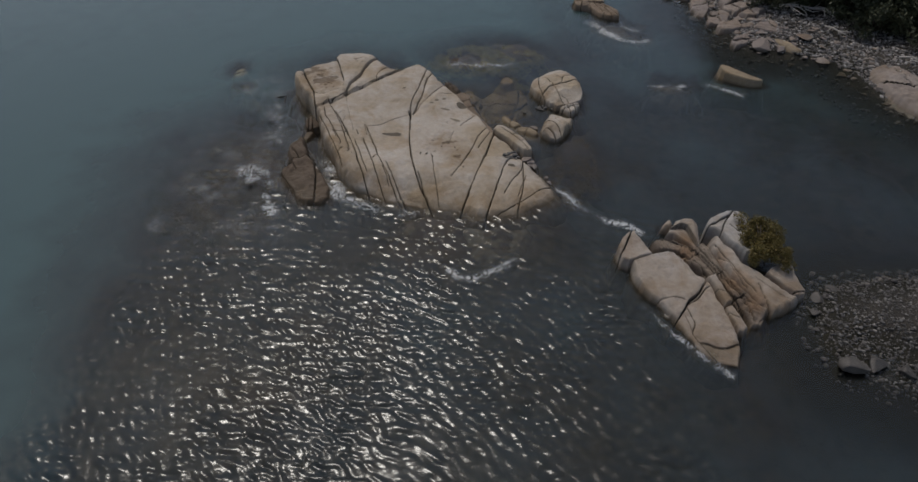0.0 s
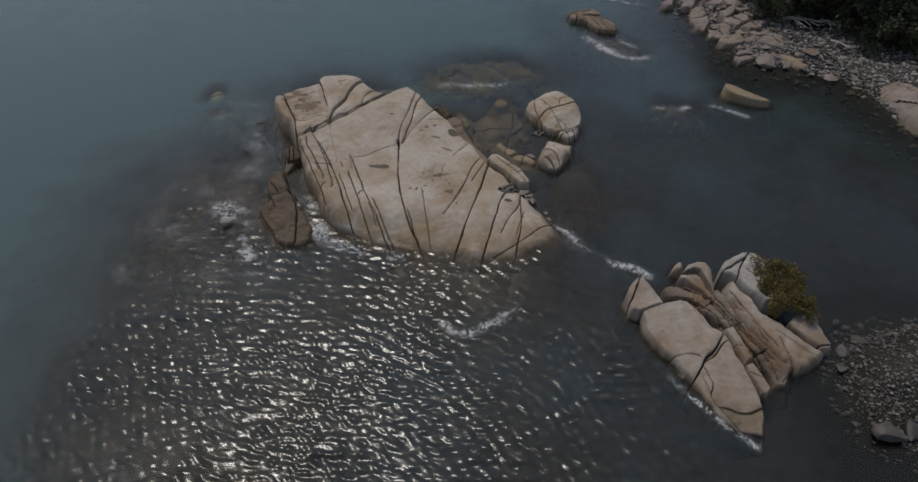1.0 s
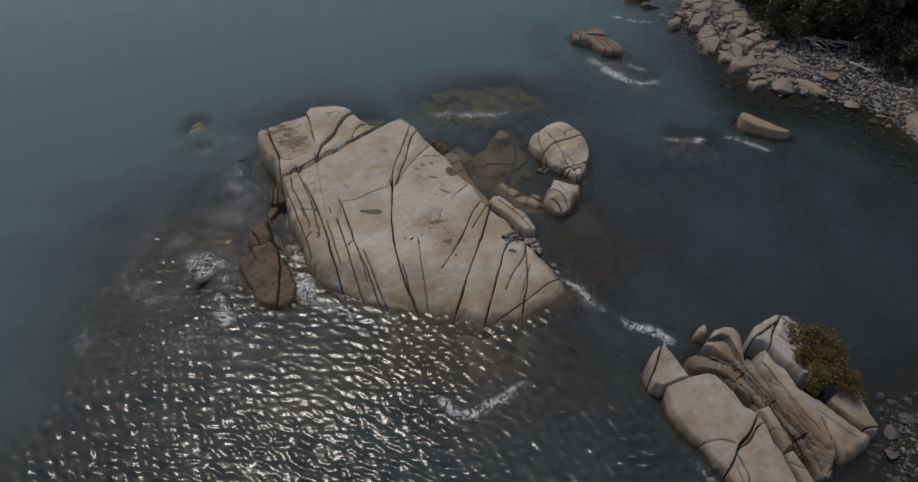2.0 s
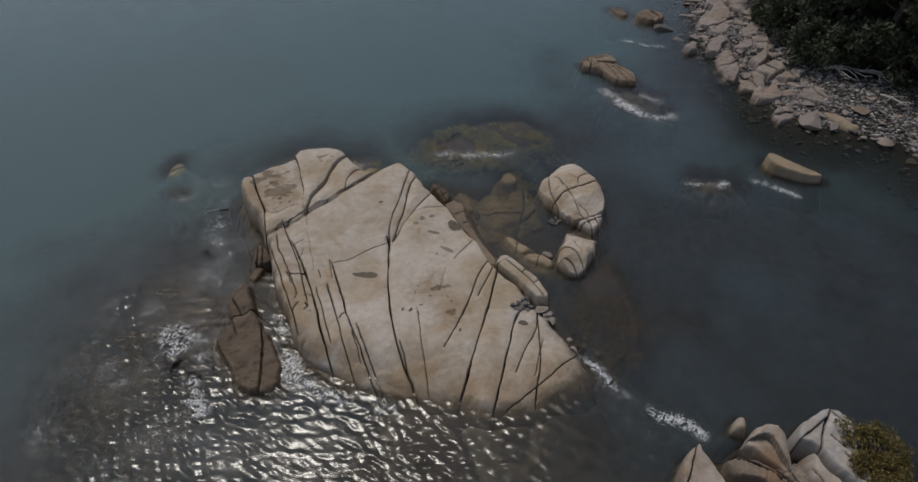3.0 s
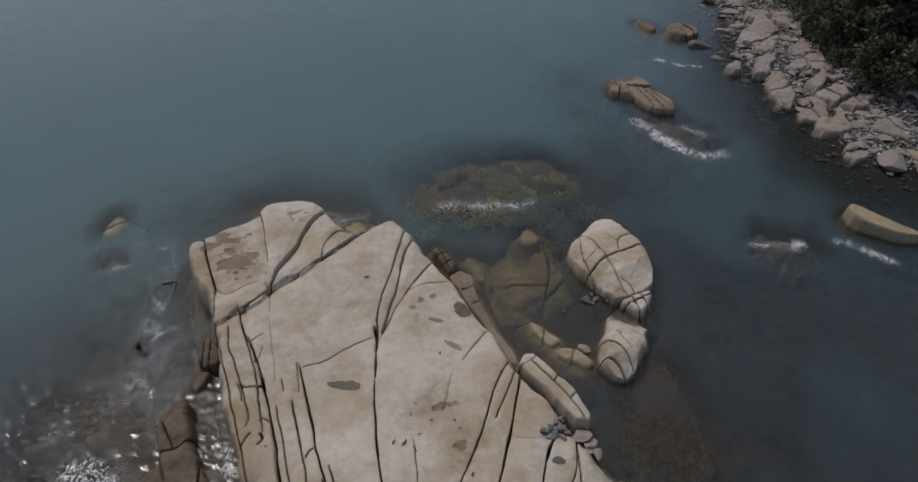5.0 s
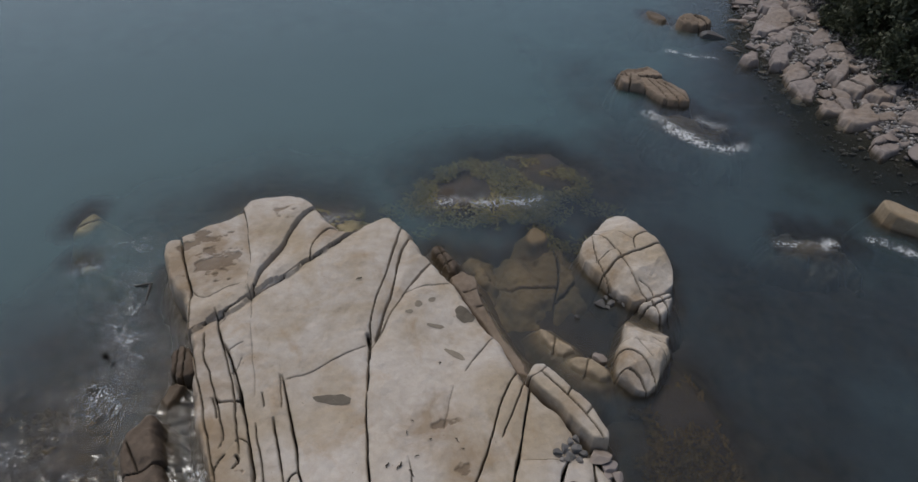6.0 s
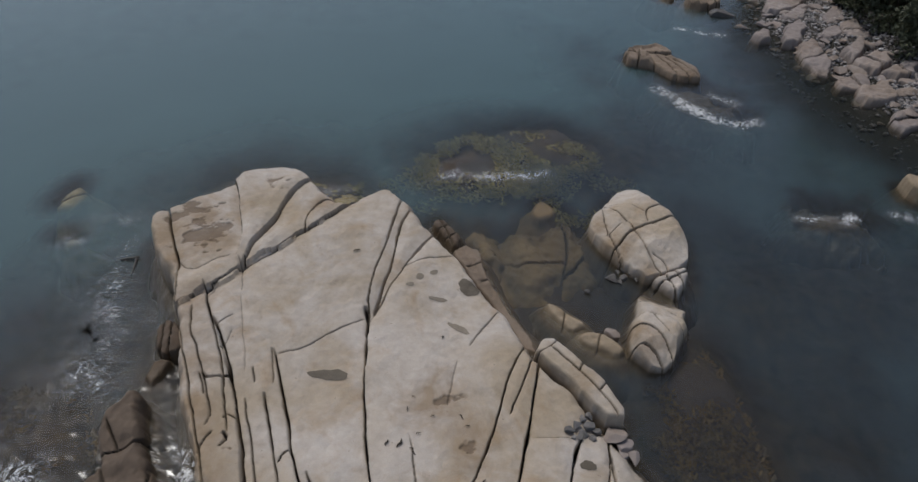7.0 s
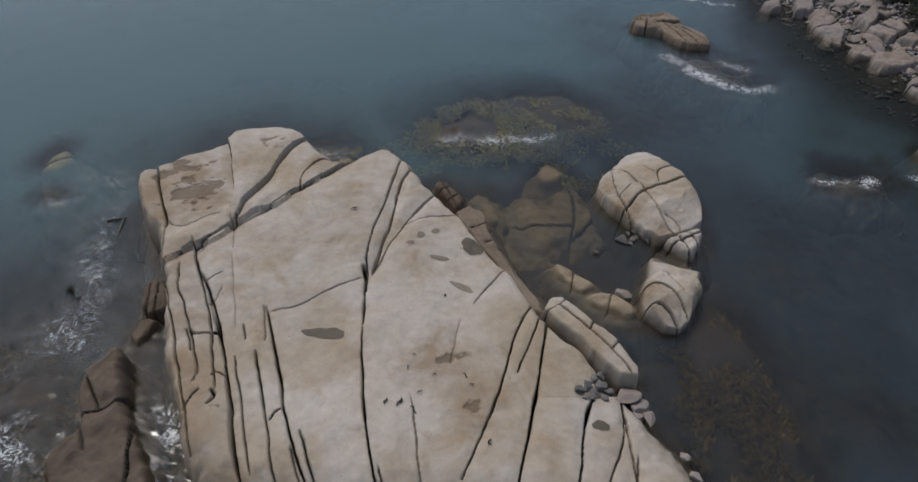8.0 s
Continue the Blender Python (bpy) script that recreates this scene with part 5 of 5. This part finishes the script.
while made < 230:
    px, py = rng.uniform(12.5, 21), rng.uniform(22, 47)
    d = float(inside_distance(np.array([px]), np.array([py]), SHORE)[0])
    if -0.9 < d < 3.0:
        boulder(px, py, 0.22 + 0.6 * rng.rand() ** 2, rng.uniform(0.35, 0.6), rng.uniform(0, 360), made, z=max(on_ground(px, py), -0.2))
        made += 1
for k, (bx, by, bs) in enumerate([(10.6, 9.2, 0.75), (11.2, 9.35, 0.7), (10.75, 11.75, 0.4), (11.25, 12.15, 0.42), (10.4, 11.2, 0.34), (10.05, 9.6, 0.25), (11.05, 12.85, 0.25), (10.9, 12.5, 0.22), (11.9, 9.1, 0.5), (12.6, 8.8, 0.6), (10.3, 12.4, 0.2), (10.2, 10.6, 0.2)]):
    boulder(bx, by, bs, 0.6, k * 61, k, DARK_STONE, "dark wet boulder at the edge of the cobble spit", group="spit boulders", z=max(on_ground(bx, by), -0.08))
boulder(3.22, 21.2, 0.42, 0.85, 20, 3, SHORE_STONE, "round tan stone resting in the shallow pool", "stone", "pool stones", z=-0.04, long=1.0)
for k, (bx, by, bs) in enumerate([(3.55, 22.9, 0.36), (3.9, 23.2, 0.2), (3.82, 22.95, 0.26), (4.0, 23.05, 0.18), (4.1, 22.85, 0.14), (2.88, 22.5, 0.22), (3.72, 23.1, 0.16), (3.7, 22.8, 0.2)]):
    boulder(bx, by, bs, 0.7, k * 50, k + 1, DARK_STONE, "dark stone lodged beside a boulder", "stone", "pool stones", z=0.0, long=1.1)


# ---- what lies on the great rock ----
def rest_on(x, y):
    """Height of the great rock's upper face at a place, from its own form."""
    low, step, z = FIELDS[great.name]
    i, j = int(round((x - low[0]) / step)), int(round((y - low[1]) / step))
    return float(z[i - 1:i + 2, j - 1:j + 2].max())


for k, (bx, by, bs) in enumerate([(1.86, 18.78, 0.20), (1.98, 18.9, 0.22), (2.1, 18.74, 0.2), (2.2, 18.9, 0.24), (2.0, 18.66, 0.16), (2.12, 19.05, 0.17), (2.28, 19.1, 0.2), (2.33, 18.82, 0.2), (1.9, 18.62, 0.13), (2.24, 18.66, 0.14)]):
    boulder(bx, by, bs, 0.75, k * 77, k, GREY_STONE, "angular grey stone piled in a crack", "stone", "stones piled in the crack", z=rest_on(bx, by), long=1.2)
for k, (bx, by, bs) in enumerate([(2.66, 18.72, 0.42), (2.86, 18.6, 0.34), (2.78, 18.42, 0.26), (2.95, 18.35, 0.28), (3.3, 17.7, 0.22), (3.4, 17.35, 0.2)]):
    boulder(bx, by, bs, 0.75, k * 67, k + 2, SHORE_STONE, "grey boulder lodged at the foot of the slab", "stone", "stones at the rock edge", z=max(rest_on(bx, by), 0.1) if k < 2 else 0.05)


def pool(x, y, rx, ry, turn, label, seed, material=None):
    """A shallow puddle lying in a hollow: a thin disc with a ragged edge that follows the stone."""
    rg, n = np.random.RandomState(seed), 40
    a = np.linspace(0, 2 * math.pi, n, endpoint=False)
    edge = 1 + 0.10 * np.sin(2 * a + rg.rand() * 6) + 0.07 * np.sin(3 * a + rg.rand() * 6) + 0.05 * np.sin(7 * a + rg.rand() * 6)
    c, s = math.cos(radians(turn)), math.sin(radians(turn))
    verts, faces = [], []
    for ring in (0.01, 0.35, 0.7, 1.0):
        for k in range(n):
            u, v = rx * ring * edge[k] * math.cos(a[k]), ry * ring * edge[k] * math.sin(a[k])
            gx_, gy_ = x + u * c - v * s, y + u * s + v * c
            verts.append((gx_ - x, gy_ - y, rest_on(gx_, gy_) + 0.006))
    for r in range(3):
        for k in range(n):
            faces.append((r * n + k, (r + 1) * n + k, (r + 1) * n + (k + 1) % n, r * n + (k + 1) % n))
    ob = new("rock_pool", mesh_from("rock_pool", verts, faces, material or POOL))
    ob.location = (x, y, 0)
    return tagged(ob, label, "pool", "pools on the rock")


pool(-2.5, 19.93, 0.36, 0.13, -4, "long dark puddle lying in a hollow of the rock", 1)
pool(0.19, 22.1, 0.24, 0.20, -35, "dark round puddle on the granite slab", 2)
pool(2.05, 18.1, 0.14, 0.09, 10, "small dark puddle on the granite slab", 3)
pool(-0.05, 21.0, 0.27, 0.07, -40, "thin damp patch on the granite slab", 4, DAMP)
pool(-0.46, 21.75, 0.18, 0.06, -8, "thin damp patch on the granite slab", 5, DAMP)
pool(-0.85, 22.35, 0.09, 0.09, 0, "small damp patch on the granite slab", 6, DAMP)
pool(-1.05, 22.1, 0.08, 0.06, 0, "small damp patch on the granite slab", 7, DAMP)
pool(-0.55, 22.5, 0.10, 0.06, 20, "small damp patch on the granite slab", 8, DAMP)


def scrap(x, y, size, turn, seed):
    """A dried curl of seaweed: a few bent stalks joined."""
    rg = np.random.RandomState(seed)
    bm, z0 = bmesh.new(), rest_on(x, y)
    for arm in range(2):
        a, pts = radians(turn) + arm * 3.0 + rg.uniform(-0.7, 0.7), [(0, 0, 0.02)]
        for k in range(1, 5):
            a += rg.uniform(0.0, 0.9)
            px, py, pz = pts[-1]
            pts.append((px + math.cos(a) * size / 7, py + math.sin(a) * size / 7, 0.02 + 0.02 * math.sin(k)))
        tube(bm, pts, [size * 0.09, size * 0.10, size * 0.08, size * 0.05, size * 0.02], 5)
    ob = new("seaweed_scrap", bm_mesh("seaweed_scrap", bm, WEED_DARK))
    ob.location = (x, y, z0)
    return tagged(ob, "dry dark curl of seaweed stranded on the granite", "seaweed", "seaweed scraps")


for k, (sx, sy, ss) in enumerate([(-1.32, 18.42, 0.2), (-1.08, 18.4, 0.26), (-0.88, 18.28, 0.22), (-0.8, 18.62, 0.13), (0.25, 17.75, 0.2), (-0.05, 18.95, 0.15), (0.05, 18.75, 0.13),
                                  (-2.24, 23.0, 0.22), (-0.35, 20.75, 0.14), (-1.0, 19.1, 0.12), (-0.9, 19.35, 0.1), (-0.55, 18.95, 0.12)]):
    scrap(sx, sy, ss * 0.72, k * 50, k)

# ---- foam ----
def foam(points, width, strength, label="thin lacy white foam on the water"):
    """A patch of sea foam floating along a line."""
    pts = chaikin(points, 2, False)
    lo, hi = pts.min(0) - width * 2.2, pts.max(0) + width * 2.2
    xs, ys = np.arange(lo[0], hi[0], 0.06), np.arange(lo[1], hi[1], 0.06)
    x, y = np.meshgrid(xs, ys, indexing="ij")
    d, _ = line_distance(x + 0.3 * width * fbm(x, y, 0.6, 5, 3), y + 0.3 * width * fbm(x, y, 0.6, 6, 3), pts)
    dens = np.clip(1 - d / (width * 1.8), 0, 1) * strength * np.clip(0.72 + 0.55 * fbm(x, y, 0.7, 61, 3), 0.15, 1)
    faces = grid_faces(len(xs), len(ys))
    keep = dens.ravel()[faces].max(1) > 0.02
    ids, inv = np.unique(faces[keep], return_inverse=True)
    centre = np.array([pts[:, 0].mean(), pts[:, 1].mean(), 0.006])
    me = mesh_from("sea_foam", np.stack([x, y, wave_height(x, y) + 0.012], 2).reshape(-1, 3)[ids] - centre, inv.reshape(-1, 4), FOAM)
    me.attributes.new("foaminess", "FLOAT", "POINT").data.foreach_set("value", dens.ravel()[ids].astype(np.float32))
    ob = new("sea_foam", me)
    ob.location = centre
    return tagged(ob, label, "foam", kind="stuff")


foam([(3.5, 17.1), (4.05, 16.66), (4.26, 16.05), (4.62, 15.81), (5.06, 15.31), (5.66, 15.15), (6.1, 14.75)], 0.2, 0.8, "white streak of foam trailing from the rock's tip")
foam([(4.1, 16.3), (4.3, 15.6), (4.7, 14.9)], 0.35, 0.55)
foam([(-0.1, 12.85), (0.27, 12.47), (0.82, 12.61), (1.39, 12.9), (1.9, 13.35)], 0.16, 0.8, "small breaking wave edged with white foam")
foam([(-7.8, 18.1), (-7.1, 17.4), (-6.4, 17.5)], 0.5, 0.85, "foam churned up on the seaward side")
foam([(-6.9, 16.9), (-6.7, 16.3), (-6.25, 15.7)], 0.28, 0.95, "foam churned up on the seaward side")
foam([(-5.0, 18.6), (-4.75, 18.0), (-4.35, 17.3), (-4.2, 16.6)], 0.28, 0.95, "foam in the gap between two rocks")
foam([(-7.6, 20.9), (-7.0, 20.0), (-6.5, 19.2)], 0.5, 0.42)
foam([(-8.4, 23.2), (-7.6, 22.3), (-6.9, 21.6)], 0.4, 0.36)
foam([(-4.0, 16.4), (-2.8, 15.9), (-1.6, 15.6)], 0.25, 0.6)
foam([(-0.4, 27.0), (0.4, 27.4), (1.2, 27.0), (2.1, 27.2), (2.6, 27.3)], 0.3, 0.6, "foam lacing a weedy reef")
foam([(-5.4, 26.5), (-4.5, 26.75), (-3.2, 26.4)], 0.3, 0.6)
foam([(7.3, 32.4), (7.73, 31.3), (8.5, 30.5), (8.8, 29.9), (9.9, 30.0)], 0.3, 0.95, "white wash behind a splintered rock")
foam([(9.0, 32.0), (9.6, 31.2)], 0.3, 0.55)
foam([(9.0, 25.1), (9.8, 24.9), (10.4, 25.1)], 0.2, 0.75)
foam([(11.6, 25.2), (12.3, 24.7), (12.6, 24.3)], 0.25, 0.7)
foam([(9.5, 37.9), (10.6, 37.4), (11.5, 37.2)], 0.25, 0.7)
foam([(5.5, 11.5), (6.0, 10.6), (6.6, 9.7), (7.3, 9.0)], 0.13, 0.65, "wash along the foot of the slab")
foam([(-9.6, 24.3), (-8.9, 24.2)], 0.35, 0.6)

foam([(-7.3, 21.4), (-7.4, 20.2), (-7.9, 19.2), (-7.6, 18.4)], 1.15, 0.36, "lacy foam drifting on the seaward side")
foam([(-8.6, 25.0), (-8.3, 24.2), (-7.7, 22.9), (-7.2, 21.9)], 0.8, 0.40, "lacy foam drifting on the seaward side")
foam([(-9.8, 20.8), (-9.0, 18.6), (-8.8, 16.6)], 1.3, 0.40, "lacy foam drifting on the seaward side")
foam([(-8.2, 16.2), (-7.4, 15.2), (-6.0, 14.6)], 1.0, 0.36, "lacy foam drifting on the seaward side")
foam([(-10.4, 16.6), (-9.6, 14.6), (-8.4, 13.4)], 1.0, 0.34, "lacy foam drifting on the seaward side")

# ---- seaweed under the surface ----
def weed_bed(cx, cy, rx, ry, count, seed, label, depth, material=None):
    rg = np.random.RandomState(seed)
    r, a = np.sqrt(rg.rand(count)), rg.rand(count) * 2 * math.pi
    px, py = cx + rx * r * np.cos(a), cy + ry * r * np.sin(a)
    clump = vnoise(px, py, 0.55, seed) > -0.1
    px, py = px[clump], py[clump]
    n = len(px)
    ang, ln, w = rg.rand(n) * 6.28, rg.uniform(0.05, 0.15, n), rg.uniform(0.012, 0.03, n)
    dx, dy = np.cos(ang), np.sin(ang)
    z = depth + rg.uniform(-0.16, 0.06, n)
    quad = [(px - dy * w - cx, py + dx * w - cy, z), (px + dy * w - cx, py - dx * w - cy, z + 0.02),
            (px + dx * ln + dy * w * 0.3 - cx, py + dy * ln - dx * w * 0.3 - cy, z + 0.05), (px + dx * ln - dy * w - cx, py + dy * ln + dx * w - cy, z + 0.04)]
    verts = np.stack([np.stack(q, 1) for q in quad], 1).reshape(-1, 3)
    ob = new("seaweed", mesh_from("seaweed", verts, np.arange(n * 4).reshape(-1, 4), material or WEED))
    ob.location = (cx, cy, 0)
    return tagged(ob, label, "seaweed", kind="stuff")


weed_bed(4.5, 18.8, 0.95, 2.9, 9000, 3, "brown seaweed swaying under shallow water", -0.30)
weed_bed(1.6, 28.0, 2.7, 1.7, 11000, 4, "yellow-brown weed on a drowned reef", -0.12, WEED_PALE)
weed_bed(-8.5, 17.0, 2.4, 3.4, 7000, 5, "brown seaweed under the swell", -0.3)
weed_bed(-4.3, 26.4, 2.0, 0.6, 900, 6, "yellow-brown weed on a drowned ledge", -0.10, WEED_PALE)

weed_bed(-0.4, 26.9, 2.4, 1.1, 3000, 7, "yellow-green weed on the drowned ledge", -0.22, WEED_PALE)
weed_bed(3.8, 26.4, 1.6, 1.5, 2600, 8, "yellow-green weed on the drowned ledge", -0.30, WEED_PALE)

# ---- cobbles ----
def cobbles(name, count, box, near, size, material, label, seed, lift=0.0):
    """Beach stones scattered on the shore, joined."""
    rg, kinds = np.random.RandomState(seed), blobs(seed, 5, 1)
    px, py = rg.uniform(box[0], box[1], count * 8), rg.uniform(box[2], box[3], count * 8)
    d = inside_distance(px, py, SHORE)
    ok = np.flatnonzero((d > near[0]) & (d < near[1]))[:count]
    px, py = px[ok], py[ok]
    pz = ground_height(px, py) + lift
    verts, faces, base = [], [], 0
    for k in range(len(px)):
        v, f = kinds[k % 5]
        s = size[0] + (size[1] - size[0]) * rg.rand() ** 2.5
        t = rg.rand() * 6.28
        c, sn = math.cos(t), math.sin(t)
        w = v * np.array([s, s * rg.uniform(0.6, 0.9), s * rg.uniform(0.4, 0.65)]) / 2
        verts.append(np.stack([w[:, 0] * c - w[:, 1] * sn + px[k], w[:, 0] * sn + w[:, 1] * c + py[k], w[:, 2] + pz[k] + s * 0.1], 1))
        faces.append(f + base)
        base += len(v)
    ob = new(name, mesh_from(name, np.vstack(verts), np.vstack(faces), material))
    return tagged(ob, label, "cobbles", kind="stuff")


cobbles("cobbles", 16000, (13, 22.5, 21, 46), (0.0, 4.2), (0.07, 0.30), COBBLE, "grey and white beach cobbles above the tide line", 15)
cobbles("cobbles", 900, (12.5, 21, 21, 45), (-1.8, 0.2), (0.07, 0.42), WET_COBBLE, "dark wet stones along the water's edge", 16)
cobbles("cobbles", 7500, (10, 17.5, 7.5, 13), (-0.15, 2.4), (0.05, 0.17), SPIT_COBBLE, "grey cobbles heaped on a low spit", 17)
cobbles("cobbles", 500, (9.4, 17, 7.2, 13.4), (-0.7, 0.05), (0.08, 0.3), WET_COBBLE, "dark wet cobbles round the spit", 18)


# ---- driftwood ----
def driftwood(x, y, z, size, turn, seed, material, label, twigs=14):
    rg, bm = np.random.RandomState(seed), bmesh.new()
    trunk = [(0, 0, 0.1), (0.3, 0.02, 0.14), (0.6, -0.03, 0.12), (1.0, 0.03, 0.06)]
    tube(bm, [tuple(size * c for c in p) for p in trunk], [size * r for r in (0.035, 0.03, 0.025, 0.012)], 6)
    for k in range(twigs):
        s, side = rg.uniform(0.1, 0.95), rg.choice([-1, 1])
        p, a = np.array([s, 0.0, 0.12]), rg.uniform(0.5, 1.4) * side
        pts, ln = [tuple(p * size)], rg.uniform(0.08, 0.16)
        for j in range(3):
            p = p + np.array([math.cos(a), math.sin(a), rg.uniform(-0.25, 0.45)]) * ln
            p[2] = max(p[2], 0.02)
            a += rg.uniform(-0.5, 0.5)
            pts.append(tuple(p * size))
        tube(bm, pts, [size * r for r in (0.014, 0.011, 0.008, 0.004)], 5)
    ob = new("driftwood", bm_mesh("driftwood", bm, material))
    ob.matrix_basis = pose(x, y, z, 0, 0, turn)
    return tagged(ob, label, "driftwood")


driftwood(17.6, 33.1, on_ground(17.6, 33.1) + 0.1, 2.6, -14, 4, DRIFT, "bleached dead branch lying under the trees", 22)
driftwood(19.2, 30.9, on_ground(19.2, 30.9), 1.4, -60, 5, DRIFT, "bleached forked branch on the cobbles", 8)
driftwood(21.0, 27.0, on_ground(21, 27.0), 1.6, -20, 6, DRIFT, "thin bleached branch at the edge of the wood", 8)
bm = bmesh.new()
tube(bm, [(0, 0, 0), (0.2, 0.02, 0.03), (0.42, 0.05, 0.04)], [0.03, 0.03, 0.02], 6)
tube(bm, [(0.36, 0.05, 0.03), (0.4, -0.25, 0.0), (0.42, -0.6, -0.06)], [0.03, 0.025, 0.02], 6)
tube(bm, [(0.42, -0.6, -0.05), (0.3, -0.62, -0.03), (0.15, -0.63, -0.06)], [0.02, 0.02, 0.012], 6)
ob = new("driftwood", bm_mesh("driftwood", bm, DRIFT_DARK))
ob.location = (-7.95, 23.72, 0.02)
tagged(ob, "dark forked stick afloat beside the rock", "driftwood")


# ---- plants ----
def leaf_mass(name, centres, radii, per, size, material, seed):
    """Many small leaves in clumps round the given centres."""
    rg = np.random.RandomState(seed)
    c = np.repeat(np.array(centres), per, 0)
    r = np.repeat(np.array(radii), per)
    n = len(c)
    v = rg.normal(size=(n, 3))
    v /= np.linalg.norm(v, axis=1)[:, None]
    p = c + v * (r * rg.rand(n) ** 0.45)[:, None]
    a = rg.normal(size=(n, 3))
    a /= np.linalg.norm(a, axis=1)[:, None]
    b = np.cross(a, rg.normal(size=(n, 3)))
    b /= np.linalg.norm(b, axis=1)[:, None]
    s = (size * rg.uniform(0.6, 1.3, n))[:, None]
    quad = np.stack([p - a * s, p + b * s * 0.42, p + a * s, p - b * s * 0.42], 1).reshape(-1, 3)
    return mesh_from(name, quad, np.arange(n * 4).reshape(-1, 4), material)


def tree(seed, height, spread_):
    """A shore tree: leaning tapered trunk, limbs, and a ragged crown reaching low."""
    rg, base = np.random.RandomState(seed), new("tree")
    bm, pts = bmesh.new(), []
    lean = rg.uniform(-0.12, 0.12, 2)
    for k in range(7):
        s = k / 6
        pts.append((lean[0] * height * s * s + 0.1 * math.sin(3 * s + seed), lean[1] * height * s * s, -0.2 + height * 0.92 * s))
    tube(bm, pts, [height * 0.026 * (1 - 0.85 * k / 6) + 0.02 for k in range(7)], 8)
    part("trunk", bm_mesh("trunk", bm, BARK), base)
    centres, radii = [], []
    for k in range(17):
        s = 0.16 + 0.8 * k / 16
        i = min(int(s * 6), 5)
        p = np.array(pts[i]) * (1 - (s * 6 - i)) + np.array(pts[i + 1]) * (s * 6 - i)
        a, ln = k * 2.4 + rg.uniform(-0.4, 0.4), spread_ * (1.05 - 0.75 * s) * rg.uniform(0.7, 1.2)
        limb = [tuple(p), tuple(p + np.array([math.cos(a) * ln * 0.5, math.sin(a) * ln * 0.5, ln * 0.16])), tuple(p + np.array([math.cos(a) * ln, math.sin(a) * ln, ln * 0.1]))]
        bm = bmesh.new()
        tube(bm, limb, [0.05, 0.035, 0.012], 5)
        part("limb", bm_mesh("limb", bm, BARK), base)
        for j in (0.35, 0.6, 0.8, 1.0, 1.1):
            q = p + np.array([math.cos(a) * ln * j, math.sin(a) * ln * j, ln * 0.12]) + rg.normal(size=3) * 0.25
            centres.append(q)
            radii.append(rg.uniform(0.35, 0.75) * (0.6 + 0.5 * (1 - s)))
    centres.append(np.array(pts[-1]))
    radii.append(0.6)
    part("crown", leaf_mass("crown", centres, radii, 95, 0.15, LEAF, seed), base)
    return tagged(base, "dark leafy tree crowding the edge of the shore", "tree", "trees along the shore")


def shrub(x, y, z, spots, label, leaf, seed, size, per):
    base, rg = new("shrub"), np.random.RandomState(seed)
    base.location = (x, y, z)
    for cx, cy, cz, r in spots:
        bm = bmesh.new()
        tube(bm, [(0.1 * cx, 0.1 * cy, -0.15), (cx * 0.6, cy * 0.6, cz * 0.5), (cx, cy, cz)], [0.03, 0.02, 0.006], 5)
        part("stem", bm_mesh("stem", bm, BARK), base)
    part("foliage", leaf_mass("foliage", [s[:3] for s in spots], [s[3] for s in spots], per, size, leaf, seed), base)
    return tagged(base, label, "shrub")


spots = [(rng.uniform(-0.55, 0.55), rng.uniform(-1.05, 0.9), rng.uniform(-0.1, 0.28), rng.uniform(0.14, 0.28)) for _ in range(60)]
shrub(9.45, 13.45, 0.75, spots, "low olive-green shrub growing on the rock", SHRUB_LEAF, 9, 0.036, 240)
kinds = [tree(1, 6.5, 2.3), tree(2, 7.5, 2.6), tree(3, 5.2, 2.1)]
places = [(18.2, 35.2), (19.8, 33.6), (21.8, 32.3), (23.6, 30.2), (18.6, 38.0), (18.9, 41.2), (19.4, 44.6), (20.6, 36.6), (21.2, 39.8), (22.6, 35.0), (24.4, 33.2), (25.4, 28.4),
          (21.4, 43.4), (23.4, 38.4), (25.8, 36.4), (24.0, 42.0), (27.2, 32.0), (20.4, 48.4), (23.0, 47.0), (26.6, 40.0), (24.6, 25.6), (27.4, 27.0), (27.0, 22.6), (28.6, 24.6), (19.6, 52.0), (22.4, 53.0), (27.0, 46.0), (30.0, 20.0), (30.5, 29.5), (31.0, 35.0)]
for k, (tx, ty) in enumerate(places):
    tx += 0.45
    m = pose(tx, ty, on_ground(tx, ty), 0, 0, k * 71)
    if k < 3:
        kinds[k].matrix_basis = m
    else:
        copy_thing(kinds[k % 3], m)
edge = [(17.6, 36.8), (17.5, 39.0), (17.3, 34.0), (19.2, 33.4), (20.3, 32.0), (21.0, 30.4), (22.4, 28.6), (23.2, 27.2), (17.9, 42.0), (18.4, 45.0), (23.4, 25.4), (20.9, 31.4), (18.2, 34.4)]
for k, (tx, ty) in enumerate(edge):
    tx += 0.45
    spots = [(rng.uniform(-1.3, 1.3), rng.uniform(-1.3, 1.3), rng.uniform(0.2, 1.7), rng.uniform(0.3, 0.55)) for _ in range(34)]
    shrub(tx, ty, on_ground(tx, ty), spots, "dark dense undergrowth at the edge of the wood", LEAF, 40 + k, 0.10, 110)
